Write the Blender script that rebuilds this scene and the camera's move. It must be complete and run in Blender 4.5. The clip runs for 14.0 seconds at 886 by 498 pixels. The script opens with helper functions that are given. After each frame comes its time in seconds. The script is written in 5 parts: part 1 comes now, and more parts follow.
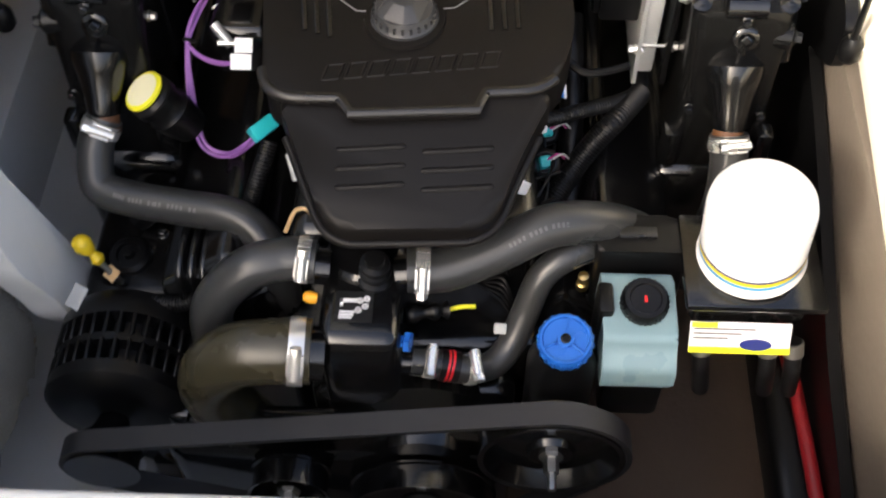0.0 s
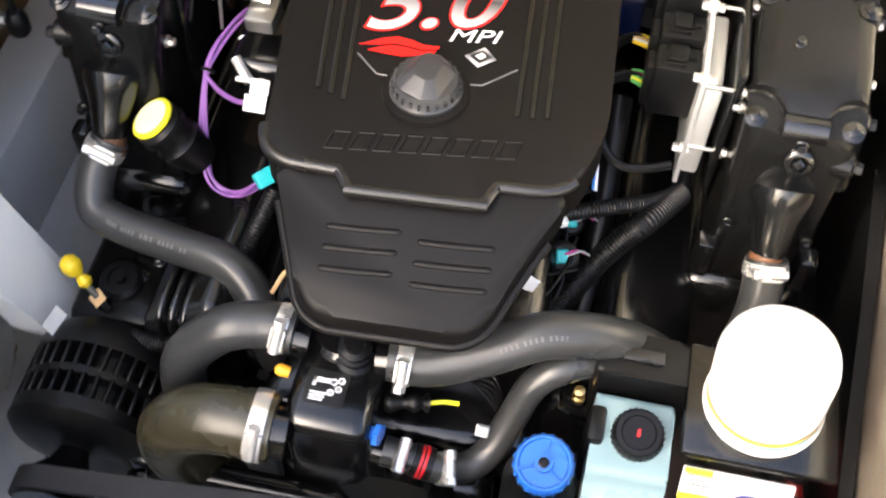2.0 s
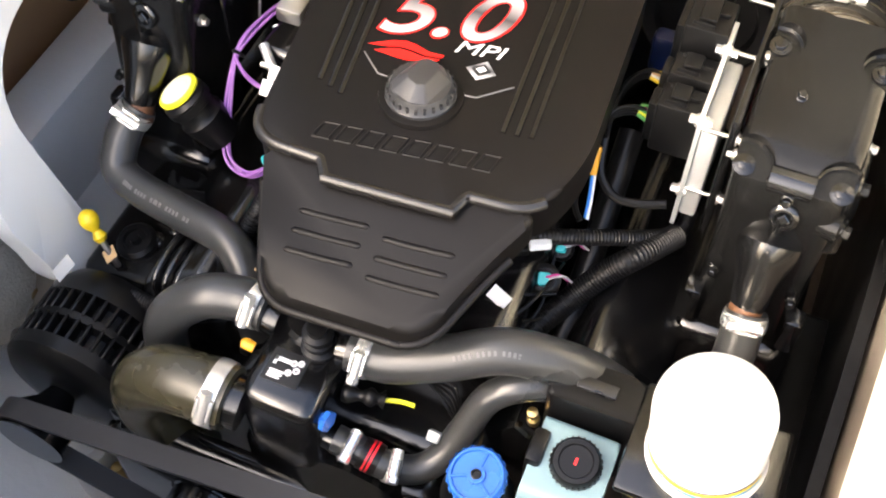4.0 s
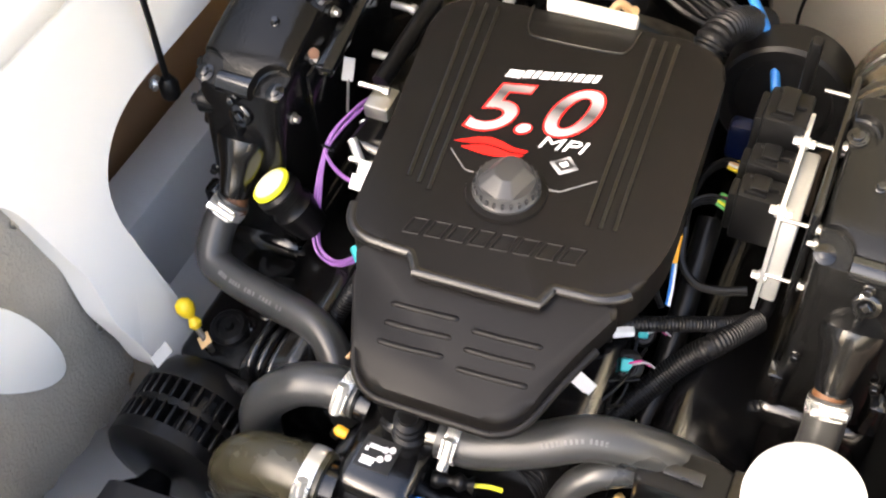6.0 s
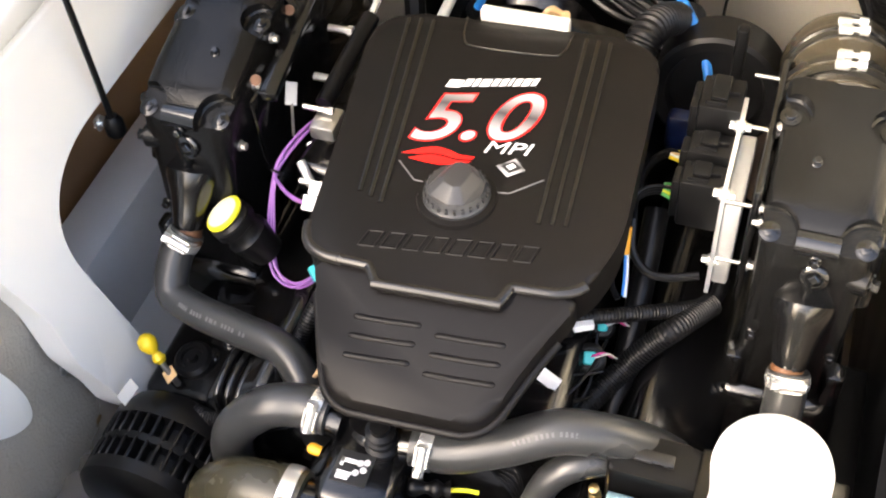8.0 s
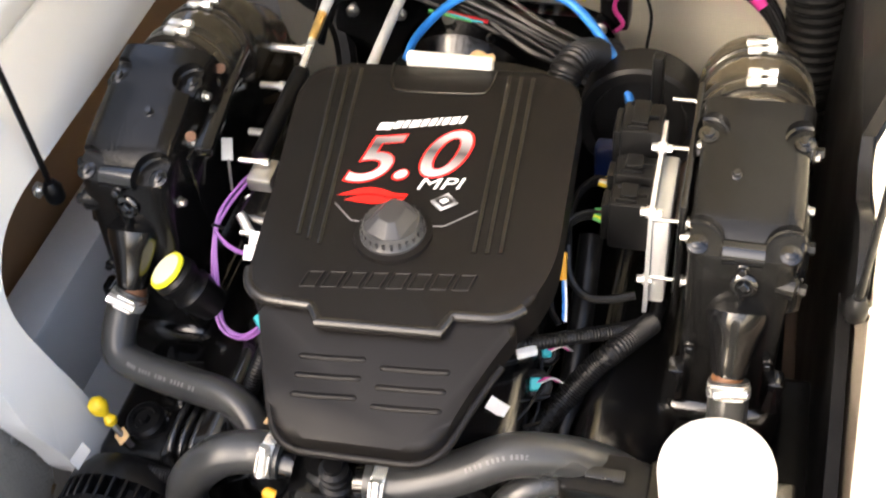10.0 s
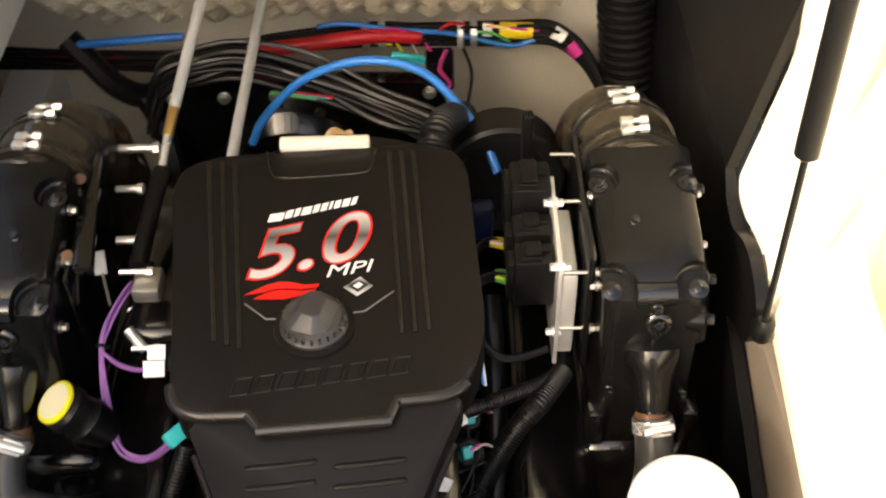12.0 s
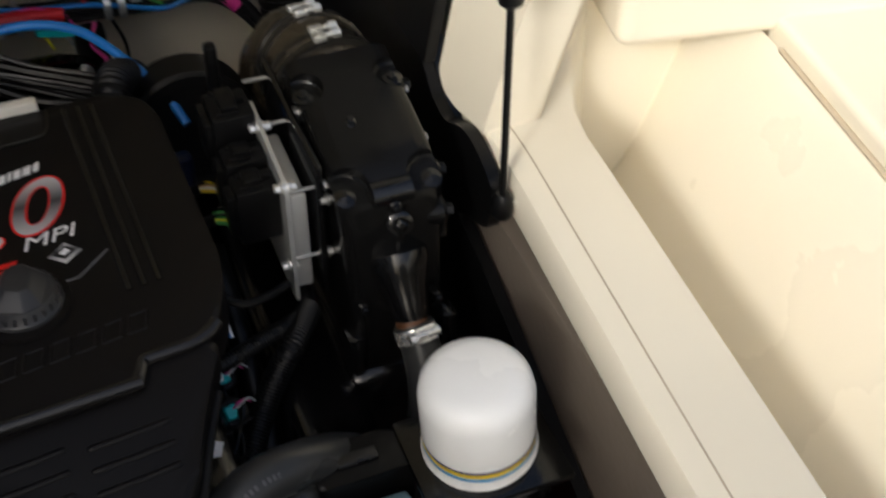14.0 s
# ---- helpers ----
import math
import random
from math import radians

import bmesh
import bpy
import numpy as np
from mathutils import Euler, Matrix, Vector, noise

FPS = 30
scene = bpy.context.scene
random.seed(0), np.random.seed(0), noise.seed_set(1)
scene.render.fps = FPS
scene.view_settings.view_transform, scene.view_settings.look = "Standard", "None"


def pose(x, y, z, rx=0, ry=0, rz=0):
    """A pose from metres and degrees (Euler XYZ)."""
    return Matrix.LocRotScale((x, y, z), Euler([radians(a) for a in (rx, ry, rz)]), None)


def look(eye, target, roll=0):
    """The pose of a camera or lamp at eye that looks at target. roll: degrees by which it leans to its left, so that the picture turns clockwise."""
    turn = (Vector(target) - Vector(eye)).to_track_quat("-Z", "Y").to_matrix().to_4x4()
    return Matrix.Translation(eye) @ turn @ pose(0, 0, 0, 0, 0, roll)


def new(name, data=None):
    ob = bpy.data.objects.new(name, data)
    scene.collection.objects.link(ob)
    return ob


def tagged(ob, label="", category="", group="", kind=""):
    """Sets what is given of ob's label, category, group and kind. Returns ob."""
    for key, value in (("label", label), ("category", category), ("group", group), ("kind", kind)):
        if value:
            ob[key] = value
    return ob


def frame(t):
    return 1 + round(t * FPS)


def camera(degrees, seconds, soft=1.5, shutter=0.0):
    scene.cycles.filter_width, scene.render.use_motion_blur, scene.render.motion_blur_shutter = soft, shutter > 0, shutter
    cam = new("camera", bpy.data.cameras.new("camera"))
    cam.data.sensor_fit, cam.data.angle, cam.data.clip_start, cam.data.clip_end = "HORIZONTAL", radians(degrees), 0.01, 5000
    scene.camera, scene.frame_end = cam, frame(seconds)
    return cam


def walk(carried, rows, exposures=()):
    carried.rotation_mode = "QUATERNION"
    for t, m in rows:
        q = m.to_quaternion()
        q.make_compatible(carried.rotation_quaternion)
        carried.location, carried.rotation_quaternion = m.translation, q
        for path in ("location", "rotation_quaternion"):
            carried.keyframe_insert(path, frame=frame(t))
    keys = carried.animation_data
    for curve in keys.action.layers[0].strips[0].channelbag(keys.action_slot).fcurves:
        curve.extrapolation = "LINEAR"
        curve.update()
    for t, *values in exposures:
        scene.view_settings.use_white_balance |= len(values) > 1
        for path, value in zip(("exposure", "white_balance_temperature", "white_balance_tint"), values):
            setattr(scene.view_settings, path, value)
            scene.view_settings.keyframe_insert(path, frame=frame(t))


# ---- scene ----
cam = camera(43.2, 14.0, soft=2.0, shutter=0.5)
METRES, EYE, TILT, LEAN, TURN = 1.1, 1.65, -55.0, 0.0, 0.0
EXPOSURES = [(0, 2.0, 6500, 9), (1.5, 2.65, 6500, 9), (2.5, 3.05, 6600, 10), (5, 3.1, 6700, 10), (10.5, 2.95, 6800, 10), (11.5, 2.5, 7200, 9), (12.5, 1.6, 7800, 9), (13, 1.0, 7000, 8), (14, 0.0, 6000, 7)]
PATH = [
    (0, (0.051, 0.061, 1.638), (0.004, 1.212, 0.003), -0.4),
    (0.5, (0.014, 0.137, 1.655), (0.052, 1.198, -0.04), 0.6),
    (1, (-0.011, 0.163, 1.646), (0.054, 1.165, -0.084), 4.4),
    (1.5, (0.011, 0.179, 1.635), (0.031, 1.26, -0.047), 3.1),
    (2, (0.114, 0.198, 1.636), (-0.079, 1.286, -0.031), 2.0),
    (2.5, (0.222, 0.194, 1.624), (-0.171, 1.271, -0.016), -0.4),
    (2.7, (0.234, 0.211, 1.631), (-0.167, 1.262, -0.023), -0.6),
    (4.8, (0.258, 0.212, 1.646), (-0.236, 1.267, 0.02), -1.4),
    (5, (0.259, 0.212, 1.651), (-0.251, 1.25, 0.019), -2.4),
    (5.5, (0.249, 0.208, 1.67), (-0.276, 1.265, 0.055), -2.5),
    (6, (0.234, 0.207, 1.683), (-0.34, 1.299, 0.108), -4.5),
    (6.5, (0.228, 0.202, 1.684), (-0.316, 1.334, 0.127), -4.0),
    (7, (0.234, 0.204, 1.689), (-0.314, 1.322, 0.124), -5.6),
    (7.2, (0.235, 0.201, 1.687), (-0.304, 1.319, 0.119), -5.8),
    (9.3, (0.263, 0.162, 1.68), (-0.219, 1.394, 0.18), -6.9),
    (9.5, (0.267, 0.16, 1.676), (-0.212, 1.383, 0.168), -7.1),
    (10, (0.27, 0.149, 1.675), (-0.192, 1.428, 0.21), -7.5),
    (10.5, (0.28, 0.131, 1.667), (-0.113, 1.479, 0.242), -6.4),
    (11, (0.273, 0.128, 1.674), (-0.021, 1.501, 0.249), -3.5),
    (11.5, (0.206, 0.126, 1.69), (0.065, 1.535, 0.278), -1.6),
    (12, (0.106, 0.153, 1.696), (0.102, 1.553, 0.267), -1.6),
    (12.5, (0.047, 0.163, 1.679), (0.308, 1.541, 0.254), -1.1),
    (13, (0.054, 0.129, 1.653), (0.411, 1.528, 0.268), -0.3),
    (13.5, (0.059, 0.127, 1.605), (0.508, 1.551, 0.274), 1.6),
    (14, (0.054, 0.146, 1.568), (0.619, 1.472, 0.181), 1.6),
]
walk(cam, [(t, look(eye, target, roll)) for t, eye, target, roll in PATH],
     exposures=EXPOSURES)

# ---- world and sun ----
world = bpy.data.worlds.new("sky")
scene.world = world
world.use_nodes = True
wn = world.node_tree.nodes
sky = wn.new("ShaderNodeTexSky")
sky.sky_type, sky.sun_disc = "NISHITA", False
sky.sun_elevation, sky.sun_rotation = radians(31), radians(225)
world.node_tree.links.new(sky.outputs[0], wn["Background"].inputs[0])
wn["Background"].inputs[1].default_value = 0.15
sky.dust_density, sky.air_density = 9.0, 0.8
sun_data = bpy.data.lights.new("sun", "SUN")
sun_data.energy, sun_data.angle, sun_data.color = 2.4, radians(9), (1.0, 0.95, 0.87)
sun = new("sun", sun_data)
sun.matrix_world = look((-3.22, -2.57, 3.6), (0.0, 0.65, 0.8))


# ---- materials ----
def mat(name, base, rough=0.5, metal=0.0, second=None, scale=40.0, grain=0.02, bump=0.15, coat=0.0, stain=0.35, alpha=1.0, trans=0.0, spec=0.5):
    """A surface with fine grain and broader stains; second is the colour of the stains."""
    m = bpy.data.materials.new(name)
    m.use_nodes = True
    nt = m.node_tree
    b = nt.nodes["Principled BSDF"]
    b.inputs["Metallic"].default_value = metal
    b.inputs["Coat Weight"].default_value = coat
    b.inputs["Coat Roughness"].default_value = 0.08
    b.inputs["Transmission Weight"].default_value = trans
    b.inputs["Specular IOR Level"].default_value = spec
    tc = nt.nodes.new("ShaderNodeTexCoord")
    big = nt.nodes.new("ShaderNodeTexNoise")
    big.inputs["Scale"].default_value = scale * 0.3
    big.inputs["Detail"].default_value = 6
    fine = nt.nodes.new("ShaderNodeTexNoise")
    fine.inputs["Scale"].default_value = scale * 12
    fine.inputs["Detail"].default_value = 3
    for n in (big, fine):
        nt.links.new(tc.outputs["Object"], n.inputs["Vector"])
    ramp = nt.nodes.new("ShaderNodeMapRange")
    ramp.inputs[1].default_value, ramp.inputs[2].default_value = 0.42, 0.72
    ramp.inputs[3].default_value, ramp.inputs[4].default_value = 0.0, stain
    nt.links.new(big.outputs[0], ramp.inputs[0])
    mix = nt.nodes.new("ShaderNodeMix")
    mix.data_type = "RGBA"
    dark = second or tuple(c * 0.6 for c in base)
    mix.inputs[6].default_value, mix.inputs[7].default_value = (*base, 1), (*dark, 1)
    nt.links.new(ramp.outputs[0], mix.inputs[0])
    nt.links.new(mix.outputs[2], b.inputs["Base Color"])
    rr = nt.nodes.new("ShaderNodeMapRange")
    rr.inputs[3].default_value, rr.inputs[4].default_value = max(0.02, rough - 0.1), min(1, rough + 0.12)
    nt.links.new(big.outputs[0], rr.inputs[0])
    nt.links.new(rr.outputs[0], b.inputs["Roughness"])
    bp = nt.nodes.new("ShaderNodeBump")
    bp.inputs["Strength"].default_value, bp.inputs["Distance"].default_value = bump, grain * 0.02
    nt.links.new(fine.outputs[0], bp.inputs["Height"])
    nt.links.new(bp.outputs[0], b.inputs["Normal"])
    return m


COVER = mat("black moulded plastic", (0.0050, 0.0043, 0.0040), 0.43, grain=0.01, bump=0.2, scale=60, spec=0.21)
CAP = mat("charcoal plastic", (0.032, 0.032, 0.033), 0.40)
PAINT = mat("black engine enamel", (0.004, 0.004, 0.0042), 0.16, coat=0.4, grain=0.04, bump=0.18, scale=45, spec=0.45)
CAST = mat("worn black cast iron", (0.0045, 0.0045, 0.0045), 0.15, coat=0.06, second=(0.008, 0.0075, 0.007), grain=0.05, bump=0.22, scale=30, stain=0.5, spec=0.2)
DARK = mat("black plastic", (0.004, 0.004, 0.0042), 0.32, spec=0.24)
RUBBER = mat("grey black rubber hose", (0.026, 0.027, 0.027), 0.29, second=(0.042, 0.042, 0.041), bump=0.25, stain=0.7)
OLIVE = mat("olive rubber hose", (0.032, 0.028, 0.015), 0.26, second=(0.055, 0.047, 0.028))
CONDUIT = mat("corrugated black conduit", (0.006, 0.006, 0.0064), 0.38, spec=0.26)
BELT = mat("ribbed rubber belt", (0.017, 0.016, 0.017), 0.5)
STEEL = mat("bright steel", (0.86, 0.85, 0.81), 0.27, 0.8, second=(0.55, 0.52, 0.47))
DULL = mat("dull zinc", (0.5, 0.49, 0.46), 0.4, 1.0)
ALU = mat("pale aluminium", (0.72, 0.73, 0.72), 0.35, 0.7)
BRASS = mat("brass", (0.75, 0.52, 0.2), 0.3, 1.0, second=(0.4, 0.25, 0.1))
RUST = mat("rusty pipe nipple", (0.10, 0.040, 0.014), 0.6, 0.1, second=(0.06, 0.025, 0.01))
WHITE = mat("white enamel", (0.85, 0.85, 0.83), 0.25, second=(0.7, 0.68, 0.62), stain=0.2)
GEL = mat("cream gelcoat", (0.80, 0.74, 0.60), 0.3, second=(0.68, 0.6, 0.45), scale=8, stain=0.3, coat=0.2)
GELWHITE = mat("white gelcoat", (0.82, 0.81, 0.77), 0.35, second=(0.7, 0.68, 0.62), scale=8, stain=0.3)
STRINGER = mat("grey white fibreglass", (0.80, 0.80, 0.79), 0.35, second=(0.60, 0.56, 0.50), scale=8, grain=0.2, stain=0.6)
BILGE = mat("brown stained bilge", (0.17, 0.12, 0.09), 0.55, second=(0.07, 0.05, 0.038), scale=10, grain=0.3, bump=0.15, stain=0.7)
ROUGHGLASS = mat("raw fibreglass", (0.33, 0.30, 0.25), 0.6, second=(0.17, 0.155, 0.13), scale=20, grain=0.25, bump=0.5, stain=0.8)
FOAM = mat("cream foam", (0.72, 0.64, 0.47), 0.85, second=(0.55, 0.46, 0.30), scale=14, grain=0.5, bump=0.6)
BLUE = mat("blue plastic", (0.014, 0.105, 0.43), 0.26, second=(0.010, 0.075, 0.30))
BLUECABLE = mat("blue cable", (0.02, 0.20, 0.62), 0.35)
TANK = mat("pale blue translucent plastic", (0.17, 0.26, 0.285), 0.3, second=(0.13, 0.21, 0.23))
YELLOW = mat("yellow plastic", (0.85, 0.60, 0.02), 0.35)
LEMON = mat("lemon plastic", (0.85, 0.80, 0.03), 0.35)
CREAMY = mat("pale cap face", (0.85, 0.82, 0.55), 0.35)
ORANGE = mat("amber tape", (0.85, 0.38, 0.02), 0.4)
RED = mat("red insulation", (0.55, 0.015, 0.025), 0.35)
PURPLE = mat("purple insulation", (0.30, 0.12, 0.40), 0.4)
TEAL = mat("teal connector", (0.02, 0.42, 0.45), 0.35)
GREEN = mat("green insulation", (0.10, 0.42, 0.10), 0.4)
TAN = mat("tan insulation", (0.65, 0.42, 0.20), 0.4)
PINK = mat("magenta insulation", (0.5, 0.03, 0.22), 0.4)
GREYROD = mat("grey plastic rod", (0.45, 0.46, 0.45), 0.4)
PRINTRED = mat("printed red", (0.75, 0.012, 0.010), 0.35)
PRINTWHITE = mat("printed white", (0.82, 0.82, 0.82), 0.35)
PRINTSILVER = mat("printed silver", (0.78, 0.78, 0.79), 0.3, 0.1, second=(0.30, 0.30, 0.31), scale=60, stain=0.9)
PRINTBLACK = mat("printed black", (0.012, 0.012, 0.012), 0.3)
PRINTBLUE = mat("printed blue", (0.03, 0.30, 0.60), 0.35)
NAVY = mat("printed navy", (0.02, 0.03, 0.16), 0.35)
BELLOW = mat("brown black exhaust rubber", (0.030, 0.024, 0.015), 0.22, coat=0.4)
BAND = mat("dark steel band", (0.10, 0.095, 0.085), 0.25, 0.9)
# tan wall, its base lowered to carry the shade under the gunwale lip
TANWALL = mat("tan fibreglass darkened for shade", (0.15, 0.125, 0.10), 0.4, second=(0.10, 0.08, 0.06), scale=8, grain=0.2, stain=0.6)
HULLBROWN = mat("brown hull side", (0.48, 0.30, 0.16), 0.5, second=(0.25, 0.15, 0.08), scale=8, stain=0.6)
SEAM = mat("tan sealant", (0.50, 0.42, 0.30), 0.6)
FADED = mat("faded print", (0.10, 0.10, 0.10), 0.5)
GLOSS = mat("smooth black gloss", (0.004, 0.004, 0.0042), 0.11, coat=0.6, grain=0.01, bump=0.05, spec=0.45)
LEDGE = mat("satin black edge", (0.012, 0.011, 0.010), 0.27, grain=0.01, bump=0.1, spec=0.5)
STRIP = mat("pale bright strip", (0.85, 0.82, 0.72), 0.25, 0.2)
GREYPRINT = mat("printed grey", (0.13, 0.13, 0.13), 0.4)


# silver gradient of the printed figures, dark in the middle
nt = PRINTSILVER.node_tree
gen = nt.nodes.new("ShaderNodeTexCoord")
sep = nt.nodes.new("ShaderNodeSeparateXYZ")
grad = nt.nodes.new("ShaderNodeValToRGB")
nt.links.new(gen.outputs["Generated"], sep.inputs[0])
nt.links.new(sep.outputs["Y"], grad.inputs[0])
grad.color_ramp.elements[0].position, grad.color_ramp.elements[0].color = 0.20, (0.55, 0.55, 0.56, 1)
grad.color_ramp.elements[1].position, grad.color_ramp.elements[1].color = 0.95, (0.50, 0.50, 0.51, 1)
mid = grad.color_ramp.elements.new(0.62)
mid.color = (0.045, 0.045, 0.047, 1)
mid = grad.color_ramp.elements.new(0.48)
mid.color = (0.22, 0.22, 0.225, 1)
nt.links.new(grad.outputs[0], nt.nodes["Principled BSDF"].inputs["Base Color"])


# ---- building helpers ----
def part(name, bm, material, parent=None, label="", smooth=True):
    """One bmesh as one object, in world metres, under a thing or a part."""
    me = bpy.data.meshes.new(name)
    bmesh.ops.recalc_face_normals(bm, faces=bm.faces)
    bm.to_mesh(me)
    bm.free()
    me.materials.append(material)
    if smooth:
        for p in me.polygons:
            p.use_smooth = True
        me.set_sharp_from_angle(angle=radians(38))
    ob = new(name, me)
    if parent is not None:
        ob.parent = parent
        ob.matrix_parent_inverse = parent.matrix_world.inverted()
    if label:
        ob["label"] = label
    return ob


def thing(name, place, label, category, group="", kind=""):
    ob = new(name)
    ob.location = place
    ob.matrix_world = Matrix.Translation(place)
    ob.empty_display_size = 0.02
    return tagged(ob, label, category, group, kind)


def box(lo, hi, bevel=0.003, seg=2, m=None):
    bm = bmesh.new()
    add_box(bm, lo, hi, bevel, seg, m)
    return bm


def add_box(bm, lo, hi, bevel=0.003, seg=2, m=None):
    tmp = bmesh.new()
    c = [(a + b) / 2 for a, b in zip(lo, hi)]
    s = [b - a for a, b in zip(lo, hi)]
    bmesh.ops.create_cube(tmp, size=1, matrix=Matrix.LocRotScale(c, None, s))
    if bevel:
        bmesh.ops.bevel(tmp, geom=tmp.edges[:], offset=min(bevel, min(s) * 0.45), segments=seg, profile=0.5, affect="EDGES")
    if m is not None:
        tmp.transform(m)
    merge(bm, tmp)


def merge(bm, tmp):
    me = bpy.data.meshes.new("tmp")
    tmp.to_mesh(me)
    tmp.free()
    bm.from_mesh(me)
    bpy.data.meshes.remove(me)


def spline(pts, n=10):
    """Catmull-Rom through the points."""
    p = [Vector(q) for q in pts]
    if len(p) == 2:
        return [p[0].lerp(p[1], i / n) for i in range(n + 1)]
    p = [2 * p[0] - p[1]] + p + [2 * p[-1] - p[-2]]
    out = []
    for i in range(1, len(p) - 2):
        a, b, c, d = p[i - 1:i + 3]
        for k in range(n):
            t = k / n
            out.append(0.5 * ((2 * b) + (c - a) * t + (2 * a - 5 * b + 4 * c - d) * t * t + (3 * b - a - 3 * c + d) * t ** 3))
    out.append(p[-2])
    return out


def add_tube(bm, pts, r, seg=12, n=10, rings=0.0, depth=0.0, smooth=True):
    """A tube along the points. r: a radius or a function of 0..1. rings: pitch of the corrugation."""
    line = spline(pts, n) if smooth else [Vector(q) for q in pts]
    length = [0.0]
    for a, b in zip(line, line[1:]):
        length.append(length[-1] + (b - a).length)
    total = length[-1]
    if rings:
        steps = max(8, int(total / rings) * 4)
        fine, j = [], 0
        for i in range(steps + 1):
            s = total * i / steps
            while j < len(length) - 2 and length[j + 1] < s:
                j += 1
            f = (s - length[j]) / max(1e-9, length[j + 1] - length[j])
            fine.append(line[j].lerp(line[j + 1], f))
        line = fine
    loops, up = [], None
    count = len(line)
    for i, p in enumerate(line):
        d = (line[min(i + 1, count - 1)] - line[max(i - 1, 0)]).normalized()
        if up is None:
            up = d.orthogonal().normalized()
        up = (up - d * up.dot(d)).normalized()
        side = d.cross(up)
        rad = r(i / (count - 1)) if callable(r) else r
        if rings and i % 4 in (0, 1):
            rad -= depth
        loops.append([bm.verts.new(p + rad * (math.cos(a) * up + math.sin(a) * side)) for a in (2 * math.pi * k / seg for k in range(seg))])
    for a, b in zip(loops, loops[1:]):
        for k in range(seg):
            bm.faces.new((a[k], a[(k + 1) % seg], b[(k + 1) % seg], b[k]))
    bm.faces.new(loops[0])
    bm.faces.new(loops[-1])


def tube(pts, r, seg=12, n=10, rings=0.0, depth=0.0, smooth=True):
    bm = bmesh.new()
    add_tube(bm, pts, r, seg, n, rings, depth, smooth)
    return bm


def along(p, q):
    """The pose at p whose z points to q."""
    return Matrix.Translation(p) @ (Vector(q) - Vector(p)).to_track_quat("Z", "Y").to_matrix().to_4x4()


def add_lathe(bm, m, profile, seg=32):
    """profile: (radius, height) pairs, turned round the z of m."""
    loops = [[bm.verts.new(m @ Vector((max(r, 1e-5) * math.cos(2 * math.pi * k / seg), max(r, 1e-5) * math.sin(2 * math.pi * k / seg), h))) for k in range(seg)] for r, h in profile]
    for a, b in zip(loops, loops[1:]):
        for k in range(seg):
            bm.faces.new((a[k], a[(k + 1) % seg], b[(k + 1) % seg], b[k]))
    bm.faces.new(loops[0])
    bm.faces.new(loops[-1])


def lathe(m, profile, seg=32):
    bm = bmesh.new()
    add_lathe(bm, m, profile, seg)
    return bm


def round_outline(pts, n=6):
    """A closed outline from (x, y, radius) corners."""
    out = []
    k = len(pts)
    for i in range(k):
        a, b, c = (Vector(pts[j % k][:2]) for j in (i - 1, i, i + 1))
        r = pts[i][2]
        if r <= 0:
            out.append(b)
            continue
        u, v = (a - b).normalized(), (c - b).normalized()
        p, q = b + u * min(r, (a - b).length * 0.49), b + v * min(r, (c - b).length * 0.49)
        for s in range(n + 1):
            t = s / n
            out.append(p * (1 - t) ** 2 + 2 * b * t * (1 - t) + q * t * t)
    return out


def add_slab(bm, outline, place, lo, hi, bevel=0.0, seg=3):
    """An outline in (u, v) swept from lo to hi; place(u, v, w) gives the world point."""
    tmp = bmesh.new()
    bot = [tmp.verts.new((p[0], p[1], lo)) for p in outline]
    top = [tmp.verts.new((p[0], p[1], hi)) for p in outline]
    n = len(outline)
    tf = tmp.faces.new(top)
    tmp.faces.new(bot[::-1])
    for i in range(n):
        tmp.faces.new((bot[i], bot[(i + 1) % n], top[(i + 1) % n], top[i]))
    if bevel:
        bmesh.ops.bevel(tmp, geom=list(tf.edges), offset=bevel, segments=seg, profile=0.5, affect="EDGES", clamp_overlap=True)
    for v in tmp.verts:
        v.co = place(*v.co)
    merge(bm, tmp)


def slab(outline, place, lo, hi, bevel=0.0, seg=3):
    bm = bmesh.new()
    add_slab(bm, outline, place, lo, hi, bevel, seg)
    return bm


def add_bolt(bm, p, d, r=0.006, h=0.006):
    """A flanged hexagon head at p, pointing along d."""
    m = along(p, Vector(p) + Vector(d))
    add_lathe(bm, m, [(r * 1.35, 0), (r * 1.35, h * 0.25), (r * 1.1, h * 0.35)], 16)
    add_lathe(bm, m, [(r, h * 0.3), (r, h * 0.9), (r * 0.8, h)], 6)


